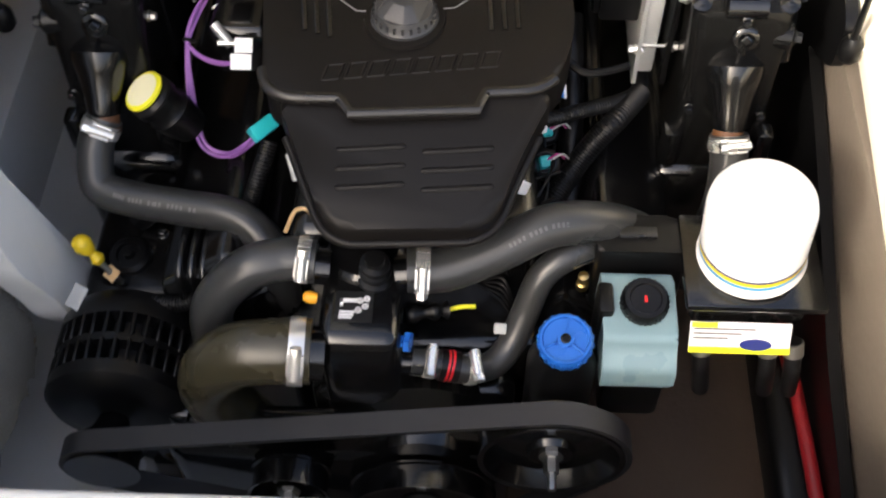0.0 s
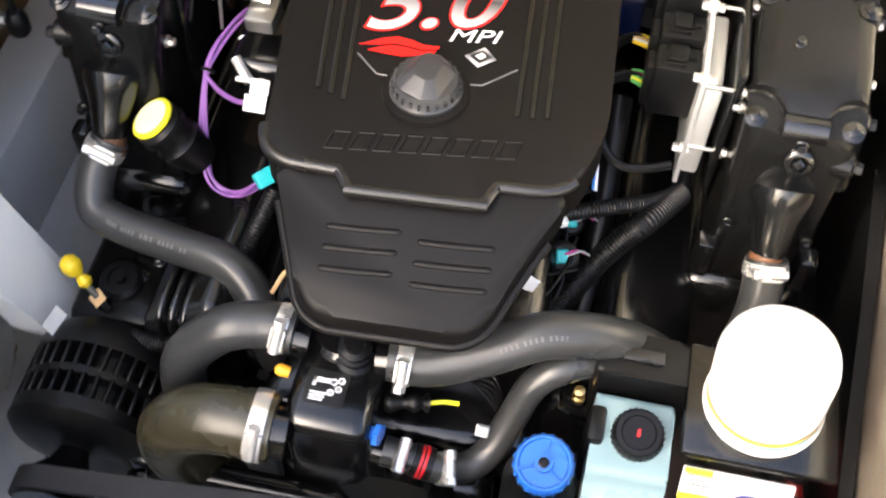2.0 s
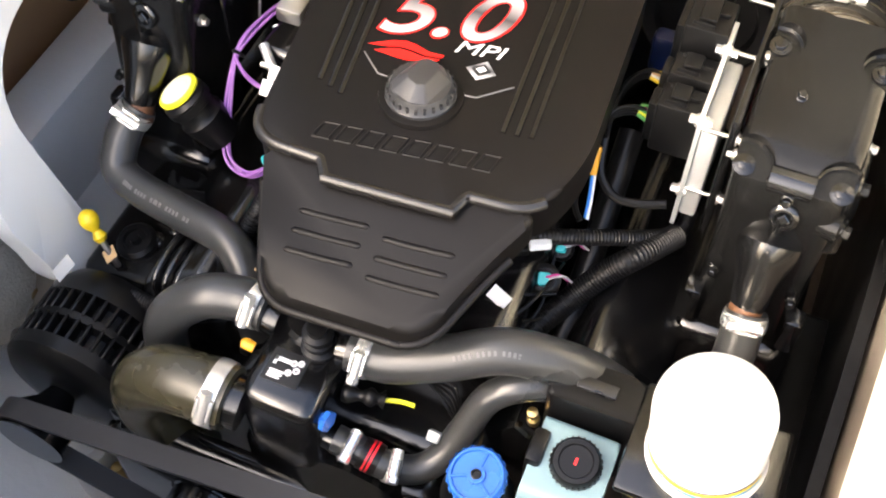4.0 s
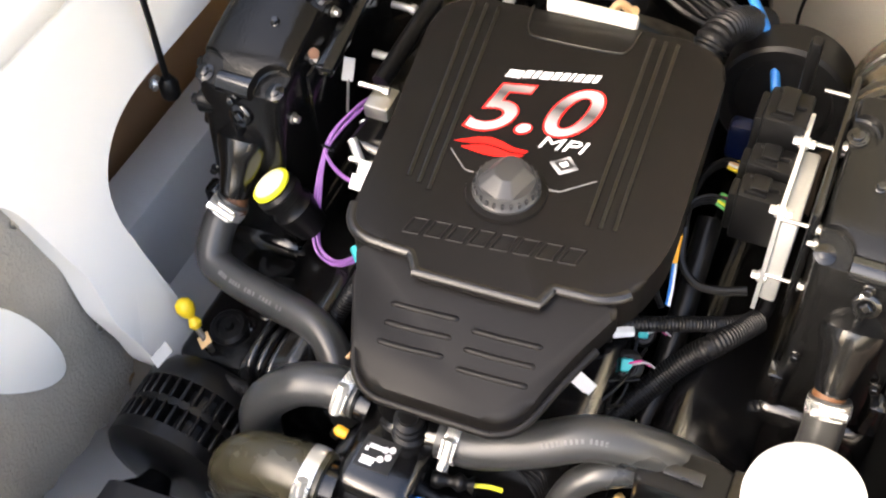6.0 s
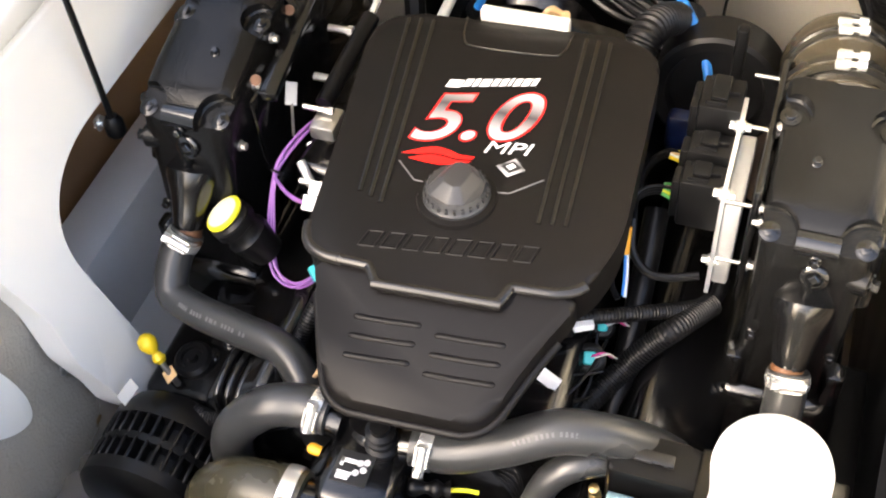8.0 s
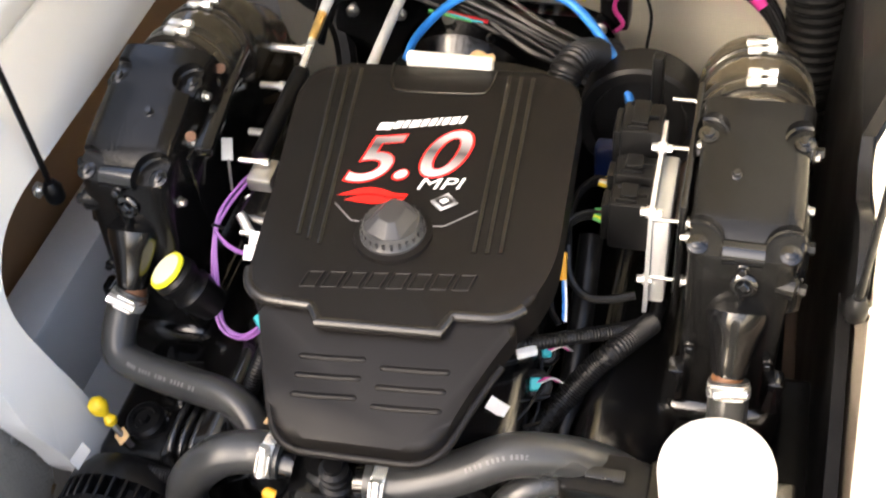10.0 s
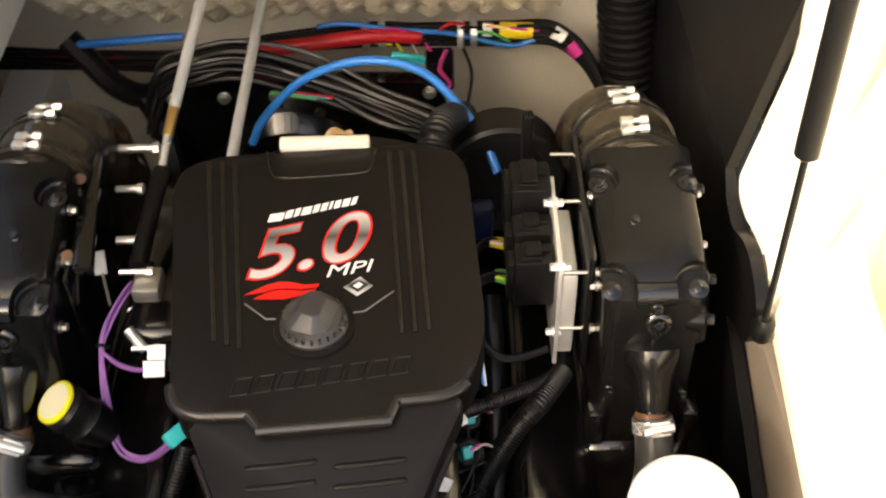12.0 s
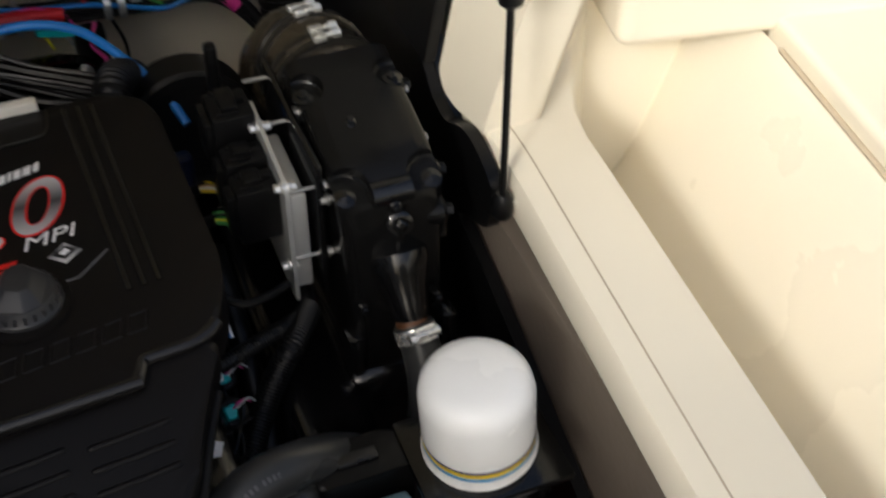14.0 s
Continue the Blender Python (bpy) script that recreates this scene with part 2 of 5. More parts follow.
def hose_clamp(parent, p, d, r, width=0.011, material=STEEL, screw=(0, 0, 1), own_screw=False, label="bright worm-drive hose clamp"):
    """A steel band with a screw housing on the side that faces screw."""
    m = along(p, Vector(p) + Vector(d))
    bm = lathe(m, [(r, -width / 2), (r + 0.0012, -width / 2), (r + 0.0018, 0), (r + 0.0012, width / 2), (r, width / 2)], 28)
    z = Vector(d).normalized()
    s = Vector(screw)
    s = (s - z * s.dot(z)).normalized()
    c = Vector(p) + s * (r + 0.004)
    t = z.cross(s)
    if own_screw:
        bm2 = tube([c + t * 0.007, c + t * 0.015], 0.0048, 6, 2)
        add_tube(bm2, [c - t * 0.010, c + t * 0.007], 0.0026, 8, 2)
        add_box(bm2, (-width * 0.55, -0.012, -0.004), (width * 0.55, 0.001, 0.0025), 0.0015, 2, Matrix.Translation(c) @ Matrix((z, t, s)).transposed().to_4x4())
        part("clamp_screw", bm2, STEEL, parent, "bright steel clamp screw")
        return part("hose_clamp", bm, material, parent, label)
    add_tube(bm, [c - t * 0.012, c + t * 0.012], 0.0052, 10, 2)
    add_tube(bm, [c + t * 0.012, c + t * 0.018], 0.0056, 6, 2)
    add_box(bm, (-width * 0.55, -0.010, -0.004), (width * 0.55, 0.010, 0.001), 0.001, 1, Matrix.Translation(c) @ Matrix((z, t, s)).transposed().to_4x4())
    band = part("hose_clamp", bm, material, parent, label)
    return band


def wire(name, pts, r, material, parent, label="", n=8):
    return part(name, tube(pts, r, 8, n), material, parent, label)

# ---- hull and liner ----
def setting(name, bm, material, label, smooth=True):
    ob = part(name, bm, material, None, label, smooth)
    return tagged(ob, label, "boat hull", "", "structure")


fl = bmesh.new()
add_box(fl, (-1.2, -1.55, 0.36), (1.2, 1.75, 0.40), 0)
setting("floor", fl, BILGE, "brown stained fibreglass bilge floor below the engine")
setting("wall_stringer_port", box((-0.54, 0.0, 0.40), (-0.47, 1.6, 0.70), 0.008), STRINGER, "grey-white fibreglass stringer wall beside the engine")
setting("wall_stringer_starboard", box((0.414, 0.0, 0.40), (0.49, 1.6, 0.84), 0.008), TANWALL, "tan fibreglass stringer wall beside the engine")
setting("wall_hull_port", box((-0.66, 0.0, 0.40), (-0.575, 1.6, 1.036), 0), HULLBROWN, "brown unpainted hull side in shadow")
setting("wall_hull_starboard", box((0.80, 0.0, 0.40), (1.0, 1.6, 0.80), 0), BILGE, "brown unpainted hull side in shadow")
setting("wall_transom", box((-1.0, 1.56, 0.40), (1.0, 1.64, 1.02), 0.01), GEL, "cream gelcoat transom behind the cables")
bm = bmesh.new()
slope = [(-0.50, 0.60), (-0.455, 0.545), (-0.40, 0.485), (-0.32, 0.435), (-0.22, 0.410), (-0.15, 0.404)]
strips = [[bm.verts.new((x, y, z)) for x, z in slope] + [bm.verts.new((x, y, 0.39)) for x in (-0.15, -0.50)] for y in (0.31, 0.6, 0.9, 1.3)]
for a, b in zip(strips, strips[1:]):
    for k in range(8):
        bm.faces.new((a[k], a[(k + 1) % 8], b[(k + 1) % 8], b[k]))
setting("floor_port_slope", bm, STRINGER, "grey-white fibreglass sloping from the stringer to the bilge")
setting("wall_bulkhead", box((-1.0, 0.27, 0.40), (1.0, 0.31, 0.81), 0.008), GELWHITE, "white gelcoat bulkhead in front of the engine")


def yz_slab(outline, x0, x1, bevel=0.006):
    return slab(outline, lambda u, v, w: (w, u, v), x0, x1, bevel)


def starboard_slab(outline, x0, x1, bevel=0.006):
    """Leans outward as it rises."""
    return slab(outline, lambda u, v, w: (w + max(0.0, v - 0.93) * 0.30, u, v), x0, x1, bevel)


def liner():
    """Inner liner with a rounded cut-out beside the engine."""
    o = round_outline([(0.0, 1.04, 0), (1.55, 1.04, 0), (1.55, 0.925, 0), (0.97, 0.925, 0.03), (0.765, 0.925, 0.06), (0.702, 0.87, 0.05), (0.720, 0.596, 0.035),
                       (0.672, 0.612, 0.03), (0.645, 0.67, 0.02), (0.645, 0.70, 0.01), (0.634, 0.76, 0.01), (0.640, 0.82, 0.01), (0.618, 0.95, 0.03), (0.55, 1.0, 0.04), (0.0, 1.0, 0)])
    return o


setting("wall_liner_port", slab(liner(), lambda u, v, w: (w - (v - 0.93) * 0.22, u, v), -0.445, -0.408, 0.008), GELWHITE, "white gelcoat liner with a rounded cut-out")
setting("trim_deck_port", box((-1.05, -0.1, 1.036), (-0.43, 1.55, 1.075), 0.012, 3), GELWHITE, "white gelcoat side deck above the liner")
# ragged lower edge of the bare laminate
ragged = [(0.25, 1.03), (0.634, 1.03)]
edge = spline([(0.640, 0.93, 0), (0.648, 0.83, 0), (0.655, 0.73, 0), (0.656, 0.65, 0), (0.636, 0.618, 0), (0.590, 0.612, 0), (0.51, 0.626, 0), (0.45, 0.618, 0), (0.36, 0.60, 0), (0.25, 0.60, 0)], 7)
for k, p in enumerate(edge):
    ragged.append((p.x + 0.0035 * math.sin(k * 2.3) + 0.003 * math.sin(k * 0.9), p.y + 0.004 * math.sin(k * 1.7 + 1) + 0.003 * math.sin(k * 4.1)))


def on_laminate(u, v, w):
    return (w - (v - 0.93) * 0.10, u, v)


setting("wall_raw_fibreglass", slab([Vector(p) for p in ragged], on_laminate, -0.452, -0.432, 0.0), ROUGHGLASS, "unfinished grey-olive fibreglass behind the liner")
# white oval stands in for blown-out light through a hole in the laminate
patch = [(0.545 + 0.040 * math.cos(a) - 0.022 * math.sin(a), 0.800 + 0.075 * math.sin(a) + 0.010 * math.sin(2 * a)) for a in (2 * math.pi * k / 40 for k in range(40))]
setting("trim_gelcoat_patch", slab([Vector(p) for p in patch], on_laminate, -0.433, -0.4285, 0.001), GELWHITE, "white oval standing in for a bright hole in the fibreglass")
for y, z in ((0.628, 0.905), (0.645, 0.72)):
    screw = bmesh.new()
    add_lathe(screw, along(on_laminate(y, z, -0.432), on_laminate(y, z, -0.40)), [(0.0075, 0), (0.0075, 0.002), (0.005, 0.0035), (0.002, 0.0028), (0, 0.0028)], 14)
    tagged(part("screw", screw, DULL), "small dull steel screw in the bare fibreglass", "screw", "laminate screws")
# starboard gunwale: lip with a flat ledge, deep trough, outboard step and seat base
def skew(y):
    """The gunwale closes in towards the bow."""
    return (min(y, 0.85) - 0.85) * 0.072


def ledge_edge(y):
    """Where the ledge breaks into the trough; it curves outboard at the end."""
    return 0.505 + skew(y) + (2.1 * max(0.0, y - 0.86) ** 1.75)


def loft(rows, close=False):
    bm = bmesh.new()
    vs = [[bm.verts.new(p) for p in row] for row in rows]
    n = len(vs[0])
    for a, b in zip(vs, vs[1:]):
        for k in range(n if close else n - 1):
            bm.faces.new((a[k], a[(k + 1) % n], b[(k + 1) % n], b[k]))
    if close:
        bm.faces.new(vs[0])
        bm.faces.new(vs[-1][::-1])
    return bm


rows = []
for y, up in [(-0.1 + 0.06 * k, 0.0) for k in range(17)] + [(0.90, 0.0), (0.93, 0.002), (0.955, 0.010), (0.974, 0.026), (0.987, 0.048), (0.995, 0.080), (0.998, 0.13), (1.0, 0.30), (1.0, 0.55)]:
    xi, xo, lean = 0.413 + skew(y), ledge_edge(min(y, 0.99)), up * 0.30
    rows.append([(xi + lean, y, 0.880 + up), (xi - 0.001 + lean, y, 0.912 + up), (xi + 0.003 + lean, y, 0.920 + up), (xi + 0.010 + lean, y, 0.923 + up), (xi + 0.03 + lean, y, 0.9225 + up), (xo - 0.012, y, 0.9225 + up), (xo - 0.004, y, 0.920 + up), (xo, y, 0.912 + up), (xo + 0.002, y, 0.880 + up)])
setting("trim_gunwale_lip", loft(rows, True), GEL, "cream gelcoat gunwale lip and ledge along the engine hatch")
groove = [(0.437 + skew(y), y, 0.9215) for y in (-0.1, 0.2, 0.5, 0.7, 0.85)] + [(0.4375, 0.91, 0.9215)]
setting("trim_lip_seam", tube(groove, 0.0016, 6, 6), SEAM, "fine tan seam along the gunwale lip")
profile = [(0.0, 0.905), (0.03, 0.86), (0.055, 0.79), (0.09, 0.745), (0.16, 0.722), (0.28, 0.718), (0.40, 0.728), (0.52, 0.757), (0.64, 0.805), (0.76, 0.860), (0.87, 0.912), (0.95, 0.945), (1.0, 0.958)]
rows = []
for y in [-0.1 + 0.05 * k for k in range(20)] + [0.88, 0.91, 0.94, 0.965, 0.985, 1.0]:
    x0, x1 = ledge_edge(y) - 0.001, 0.716 + (min(y, 0.9) - 0.887) * 0.13
    rows.append([(x0 + (x1 - x0) * u, y, z) for u, z in [(p.x, p.z) for p in spline([(u, 0, z) for u, z in profile], 3)]])
setting("trim_gunwale_trough", loft(rows), GEL, "cream gelcoat trough beside the hatch lip")
setting("wall_recess_end", box((0.45, 1.0, 0.62), (1.05, 1.06, 1.5), 0.012), GEL, "cream gelcoat end wall of the trough")
setting("wall_liner_starboard", starboard_slab(round_outline([(0.895, 0.915, 0.01), (0.905, 1.5, 0), (1.12, 1.5, 0), (1.042, 1.10, 0.05), (1.0, 0.905, 0.02), (0.955, 0.905, 0.02), (0.93, 0.918, 0.02)]), 0.410, 0.47, 0.012), GEL, "cream gelcoat liner beside the gas strut")
turn = Matrix.Translation((0.716, 0.887, 0)) @ Matrix.Rotation(radians(-7.4), 4, "Z")
setting("trim_outboard_step", box((0.001, -1.05, 0.85), (0.40, 0.02, 0.984), 0.010, 4, turn), GEL, "cream gelcoat step along the trough")
setting("trim_step_seam", tube([turn @ Vector((-0.002, y, 0.9615)) for y in (-1.0, -0.5, -0.02)], 0.003, 6, 4), SEAM, "fine tan seam along the step")
turn = Matrix.Translation((0.556, 0.915, 0)) @ Matrix.Rotation(radians(-9.5), 4, "Z")
setting("trim_seat_base", box((0.0, 0.0, 0.964), (0.62, 0.60, 1.32), 0.016, 4, turn), GEL, "cream gelcoat box with a rounded lower corner")
# added wall, out of view: keeps direct sun off the engine bay
setting("wall_cockpit_port", box((-1.16, -1.5, 0.40), (-1.06, 1.7, 2.17), 0.02), GELWHITE, "unseen white wall added to port to shade the engine bay")

# raised engine hatch, hinged at the transom
hinge = Vector((0, 1.505, 0.798))
rise = Vector((0, -0.724, 0.690))
hm = Matrix.Translation(hinge) @ Matrix((Vector((1, 0, 0)), rise, Vector((0, -0.690, -0.724)))).transposed().to_4x4()
lid = thing("engine_hatch", hinge, "raised white hatch lid lined with cream foam", "hatch")
part("lid", box((-0.43, 0.17, -0.055), (0.43, 0.98, -0.024), 0.012, 3, hm), GELWHITE, lid)
part("hinge_board", box((-0.43, 0.0, -0.055), (0.30, 0.165, -0.024), 0.008, 3, hm), GELWHITE, lid)
for x in (-0.40, 0.40):
    part("strut_bracket", box((x - 0.016, 0.80, -0.024), (x + 0.016, 0.88, 0.010), 0.004, 2, hm), DARK, lid, "black strut bracket")
nx, ny = 96, 130
rows = []
for j in range(ny + 1):
    y = 0.005 + 0.92 * j / ny
    rows.append([hm @ Vector((x, y, 0.011 * math.sin(x * 2 * math.pi / 0.075) * math.sin(y * 2 * math.pi / 0.075) - (0.02 if i in (0, nx) or j in (0, ny) else 0.0))) for i, x in ((i, -0.42 + 0.70 * i / nx) for i in range(nx + 1))])
part("foam_lining", loft(rows), FOAM, lid, "dimpled cream acoustic foam")

# gas struts
def strut(ball, top, group="hatch gas struts"):
    b, t = Vector(ball), Vector(top)
    s = thing("gas_strut", b, "black gas strut from the liner to the hatch", "gas strut", group)
    part("rod", tube([b, b.lerp(t, 0.5)], 0.0034, 12, 2), DARK, s, "thin dark piston rod")
    bm = lathe(along(b.lerp(t, 0.38), t), [(0.006, 0), (0.0105, 0.004), (0.0105, (t - b).length * 0.60)], 20)
    part("cylinder", bm, DARK, s)
    end = lathe(along(b - (t - b).normalized() * 0.012, t), [(0.008, 0), (0.0105, 0.004), (0.0105, 0.018), (0.006, 0.026)], 16)
    part("socket", end, DARK, s)
    side = 1 if ball[0] > 0 else -1
    stud = bmesh.new()
    add_tube(stud, [b, b + Vector((side * 0.022, 0, 0))], 0.004, 10, 2)
    add_lathe(stud, along(b + Vector((side * 0.016, 0, 0)), b + Vector((side * 0.03, 0, 0))), [(0.009, 0), (0.009, 0.004), (0.006, 0.006)], 6)
    part("ball_stud", stud, STEEL, s, "bright steel ball stud")
    return s


strut((0.398, 0.820, 0.898), (0.400, 0.853, 1.42))
strut((-0.398, 0.838, 0.897), (-0.400, 0.853, 1.42))

# ---- engine cover ----
def cover_z(y):
    return 0.932 + (y - 0.72) * 0.08


def on_cover(u, v, w):
    return (u, v, cover_z(v) + w)


cover = thing("engine_cover", (0, 0.8, 0.90), "matte black moulded plastic engine cover with printed badge", "engine cover")
top_outline = round_outline([(-0.130, 0.715, 0.03), (-0.064, 0.715, 0.004), (-0.052, 0.699, 0.004), (0.054, 0.706, 0.004), (0.061, 0.725, 0.004), (0.120, 0.730, 0.03),
                             (0.141, 0.79, 0.03), (0.128, 1.03, 0.045), (-0.168, 1.015, 0.05), (-0.142, 0.83, 0.05)])
part("shell", slab(top_outline, on_cover, -0.045, 0.0, 0.008, 4), COVER, cover)


def on_fascia(u, v, w):
    return (u, v, 0.888 + (v - 0.61) * 0.32 + w)


fas = round_outline([(-0.070, 0.606, 0.028), (0.070, 0.612, 0.028), (0.092, 0.672, 0.04), (0.124, 0.735, 0.02), (-0.122, 0.725, 0.02), (-0.098, 0.672, 0.05)])
ledge = [on_cover(p[0], p[1] + 0.0015, -0.0045) for p in top_outline if p[1] < 0.745]
part("front_ledge", tube(ledge, 0.0056, 12, 3), LEDGE, cover, "satin rounded edge across the front")
part("front_fascia", slab(fas, on_fascia, -0.026, 0.0, 0.007, 4), COVER, cover)
rim = [on_fascia(p[0] * 1.012, p[1] - 0.001, -0.019) for p in fas[len(fas) - 7:] + fas[:len(fas) - 14] if p[1] < 0.715]
part("rim_bead", tube(rim, 0.0042, 10, 3), COVER, cover, "rounded rim along the lower edge")
for side, xs in ((-1, (-0.066, -0.004)), (1, (0.008, 0.071))):
    for k in range(3):
        y = 0.677 - 0.0165 * k
        bm = tube([on_fascia(xs[0] * (1 - 0.01 * k), y - 0.002, -0.0012), on_fascia((xs[0] + xs[1]) / 2, y, -0.0012), on_fascia(xs[1], y + 0.003, -0.0012)], lambda t: 0.0030 * min(1, 16 * t + 0.3, 16 * (1 - t) + 0.3), 10, 12)
        part("rib", bm, COVER, cover)
# long paired grooves, built as raised ridges
for a, b in (((-0.130, 1.008), (-0.100, 0.788)), ((-0.117, 1.010), (-0.0885, 0.784)), ((-0.104, 1.010), (-0.077, 0.780)), ((0.052, 1.018), (0.066, 0.792)), ((0.064, 1.018), (0.078, 0.793)), ((0.076, 1.018), (0.090, 0.795))):
    bm = tube([on_cover(*a, -0.0010), on_cover(*b, -0.0010)], 0.0030, 10, 10)
    part("ridge", bm, PAINT, cover, "glossy black ridge")
# oil filler cap
capm = Matrix.Translation(on_cover(-0.012, 0.803, 0))
part("cap_seat", lathe(capm, [(0.037, -0.002), (0.036, 0.002), (0.031, 0.003)], 48), COVER, cover)
bm = lathe(capm, [(0.0305, 0.0), (0.0305, 0.006), (0.0285, 0.008), (0.0268, 0.014), (0.0255, 0.0165), (0.0, 0.0175)], 48)
for k in range(24):
    a = 2 * math.pi * k / 24
    add_box(bm, (-0.0012, 0.0255, 0.0075), (0.0012, 0.0290, 0.013), 0, 1, capm @ Matrix.Rotation(a, 4, "Z"))
filler = part("filler_cap", bm, CAP, cover, "charcoal round filler cap with a ribbed edge")
grip = bmesh.new()
lower = [(-0.0245, -0.008), (-0.019, -0.018), (0.0, -0.0255), (0.014, -0.022), (0.0235, 0.010), (0.012, 0.0225), (-0.004, 0.0245), (-0.014, 0.020)]
ring_low = [grip.verts.new(capm @ Vector((x, y, 0.0160))) for x, y in lower]
ring_high = [grip.verts.new(capm @ Vector((x * 0.50 + 0.001, y * 0.62 + 0.004, 0.0265))) for x, y in lower]
for k in range(8):
    grip.faces.new((ring_low[k], ring_low[(k + 1) % 8], ring_high[(k + 1) % 8], ring_high[k]))
grip.faces.new(ring_high)
bmesh.ops.bevel(grip, geom=[e for e in grip.edges if not e.is_boundary], offset=0.0012, segments=2, profile=0.5, affect="EDGES")
part("grip", grip, CAP, filler, "faceted finger grip")
# rear badge and recess
part("rear_badge", box((-0.06, 1.024, 0.950), (0.032, 1.036, 0.966), 0.003), STRIP, cover, "bright metal strip at the rear edge")
part("recess_line", tube([on_cover(-0.072, 1.022, 0), on_cover(-0.066, 0.992, 0), on_cover(-0.05, 0.984, 0), on_cover(0.02, 0.988, 0), on_cover(0.034, 0.996, 0), on_cover(0.038, 1.022, 0)], 0.0014, 8, 8), PAINT, cover)


def lettering(body, size, a, b, lift, material, shear=0.0, grow=0.0, name="lettering", bold=0.0, fit_h=None):
    """Words on the cover from a to b along their baseline."""
    c = bpy.data.curves.new("words", "FONT")
    c.body, c.size, c.shear, c.offset, c.extrude = body, 1.0, shear, bold, 0.002
    ob = bpy.data.objects.new("words", c)
    scene.collection.objects.link(ob)
    dg = bpy.context.evaluated_depsgraph_get()
    me = bpy.data.meshes.new_from_object(ob.evaluated_get(dg))
    bpy.data.objects.remove(ob)
    bm = bmesh.new()
    bm.from_mesh(me)
    bpy.data.meshes.remove(me)
    xs = [v.co.x for v in bm.verts]
    ys = [v.co.y for v in bm.verts]
    x0, x1, y0, y1 = min(xs), max(xs), min(ys), max(ys)
    a, b = Vector(a), Vector(b)
    u = b - a
    w = Vector((-u.y, u.x)).normalized()
    for v in bm.verts:
        p = a + u * ((v.co.x - x0) / (x1 - x0)) + w * (size * (v.co.y - y0) / (y1 - y0))
        v.co = on_cover(p.x, p.y, lift + (0.0004 if v.co.z > 0 else 0))
    return part(name, bm, material, cover, "", False)


lettering("5.0", 0.061, (-0.0775, 0.853), (0.047, 0.882), 0.0006, PRINTRED, 0.38, bold=0.026)
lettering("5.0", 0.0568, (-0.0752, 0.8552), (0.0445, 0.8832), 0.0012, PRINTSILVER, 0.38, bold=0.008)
lettering("MPI", 0.0135, (-0.004, 0.8575), (0.041, 0.864), 0.0006, PRINTWHITE, 0.3)


def flat(pts, lift, material, name, label="", thick=0.0005):
    return part(name, slab([Vector(p) for p in pts], on_cover, lift, lift + thick), material, cover, label, False)


# maker's words as plain bars
x = -0.064
for k, wd in enumerate((0.014, 0.007, 0.005, 0.009, 0.006, 0.006, 0.003, 0.006, 0.007, 0.005)):
    y = 0.9265 + (x + 0.064) * 0.24
    flat([(x, y), (x + wd, y + 0.002), (x + wd + 0.002, y + 0.012), (x + 0.002, y + 0.010)], 0.0006, PRINTWHITE, "printed_bar")
    x += wd + 0.0018
x = -0.080
for k in range(8):
    y = 0.732 + (x + 0.08) * 0.13
    bm = bmesh.new()
    pts = [(x, y), (x + 0.014, y + 0.002), (x + 0.018, y + 0.019), (x + 0.004, y + 0.017)]
    for a, b in zip(pts, pts[1:] + pts[:1]):
        add_tube(bm, [on_cover(*a, 0), on_cover(*b, 0)], 0.0012, 6, 2)
    part("embossed_bar", bm, COVER, cover)
    x += 0.0195
# flame and diamond marks with their panel outline
flat([(-0.078, 0.8390), (-0.0585, 0.8500), (-0.047, 0.8535), (-0.036, 0.8525), (-0.024, 0.8490), (-0.010, 0.8500), (-0.012, 0.8465), (-0.026, 0.8440), (-0.038, 0.8455), (-0.050, 0.8455), (-0.060, 0.8420)], 0.0006, PRINTRED, "flame_mark", "printed red flame")
flat([(-0.0695, 0.8345), (-0.060, 0.8398), (-0.050, 0.8435), (-0.038, 0.8435), (-0.026, 0.8420), (-0.012, 0.8445), (-0.014, 0.8420), (-0.028, 0.8365), (-0.040, 0.8335), (-0.052, 0.8335)], 0.0006, PRINTRED, "flame_mark", "printed red flame")
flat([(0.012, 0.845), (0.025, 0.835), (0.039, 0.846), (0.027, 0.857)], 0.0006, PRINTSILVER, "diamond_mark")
flat([(0.0165, 0.8455), (0.0255, 0.839), (0.0345, 0.8465), (0.0265, 0.853)], 0.0012, PRINTBLACK, "diamond_mark")
flat([(0.021, 0.8455), (0.0255, 0.8425), (0.030, 0.8468), (0.0262, 0.850)], 0.0018, PRINTWHITE, "diamond_mark")
for a, b in (((-0.077, 0.830), (-0.056, 0.812)), ((-0.056, 0.812), (-0.045, 0.812)), ((0.022, 0.817), (0.032, 0.818)), ((0.032, 0.818), (0.058, 0.840))):
    part("panel_outline", tube([on_cover(*a, 0), on_cover(*b, 0)], 0.0008, 6, 2), GREYPRINT, cover)

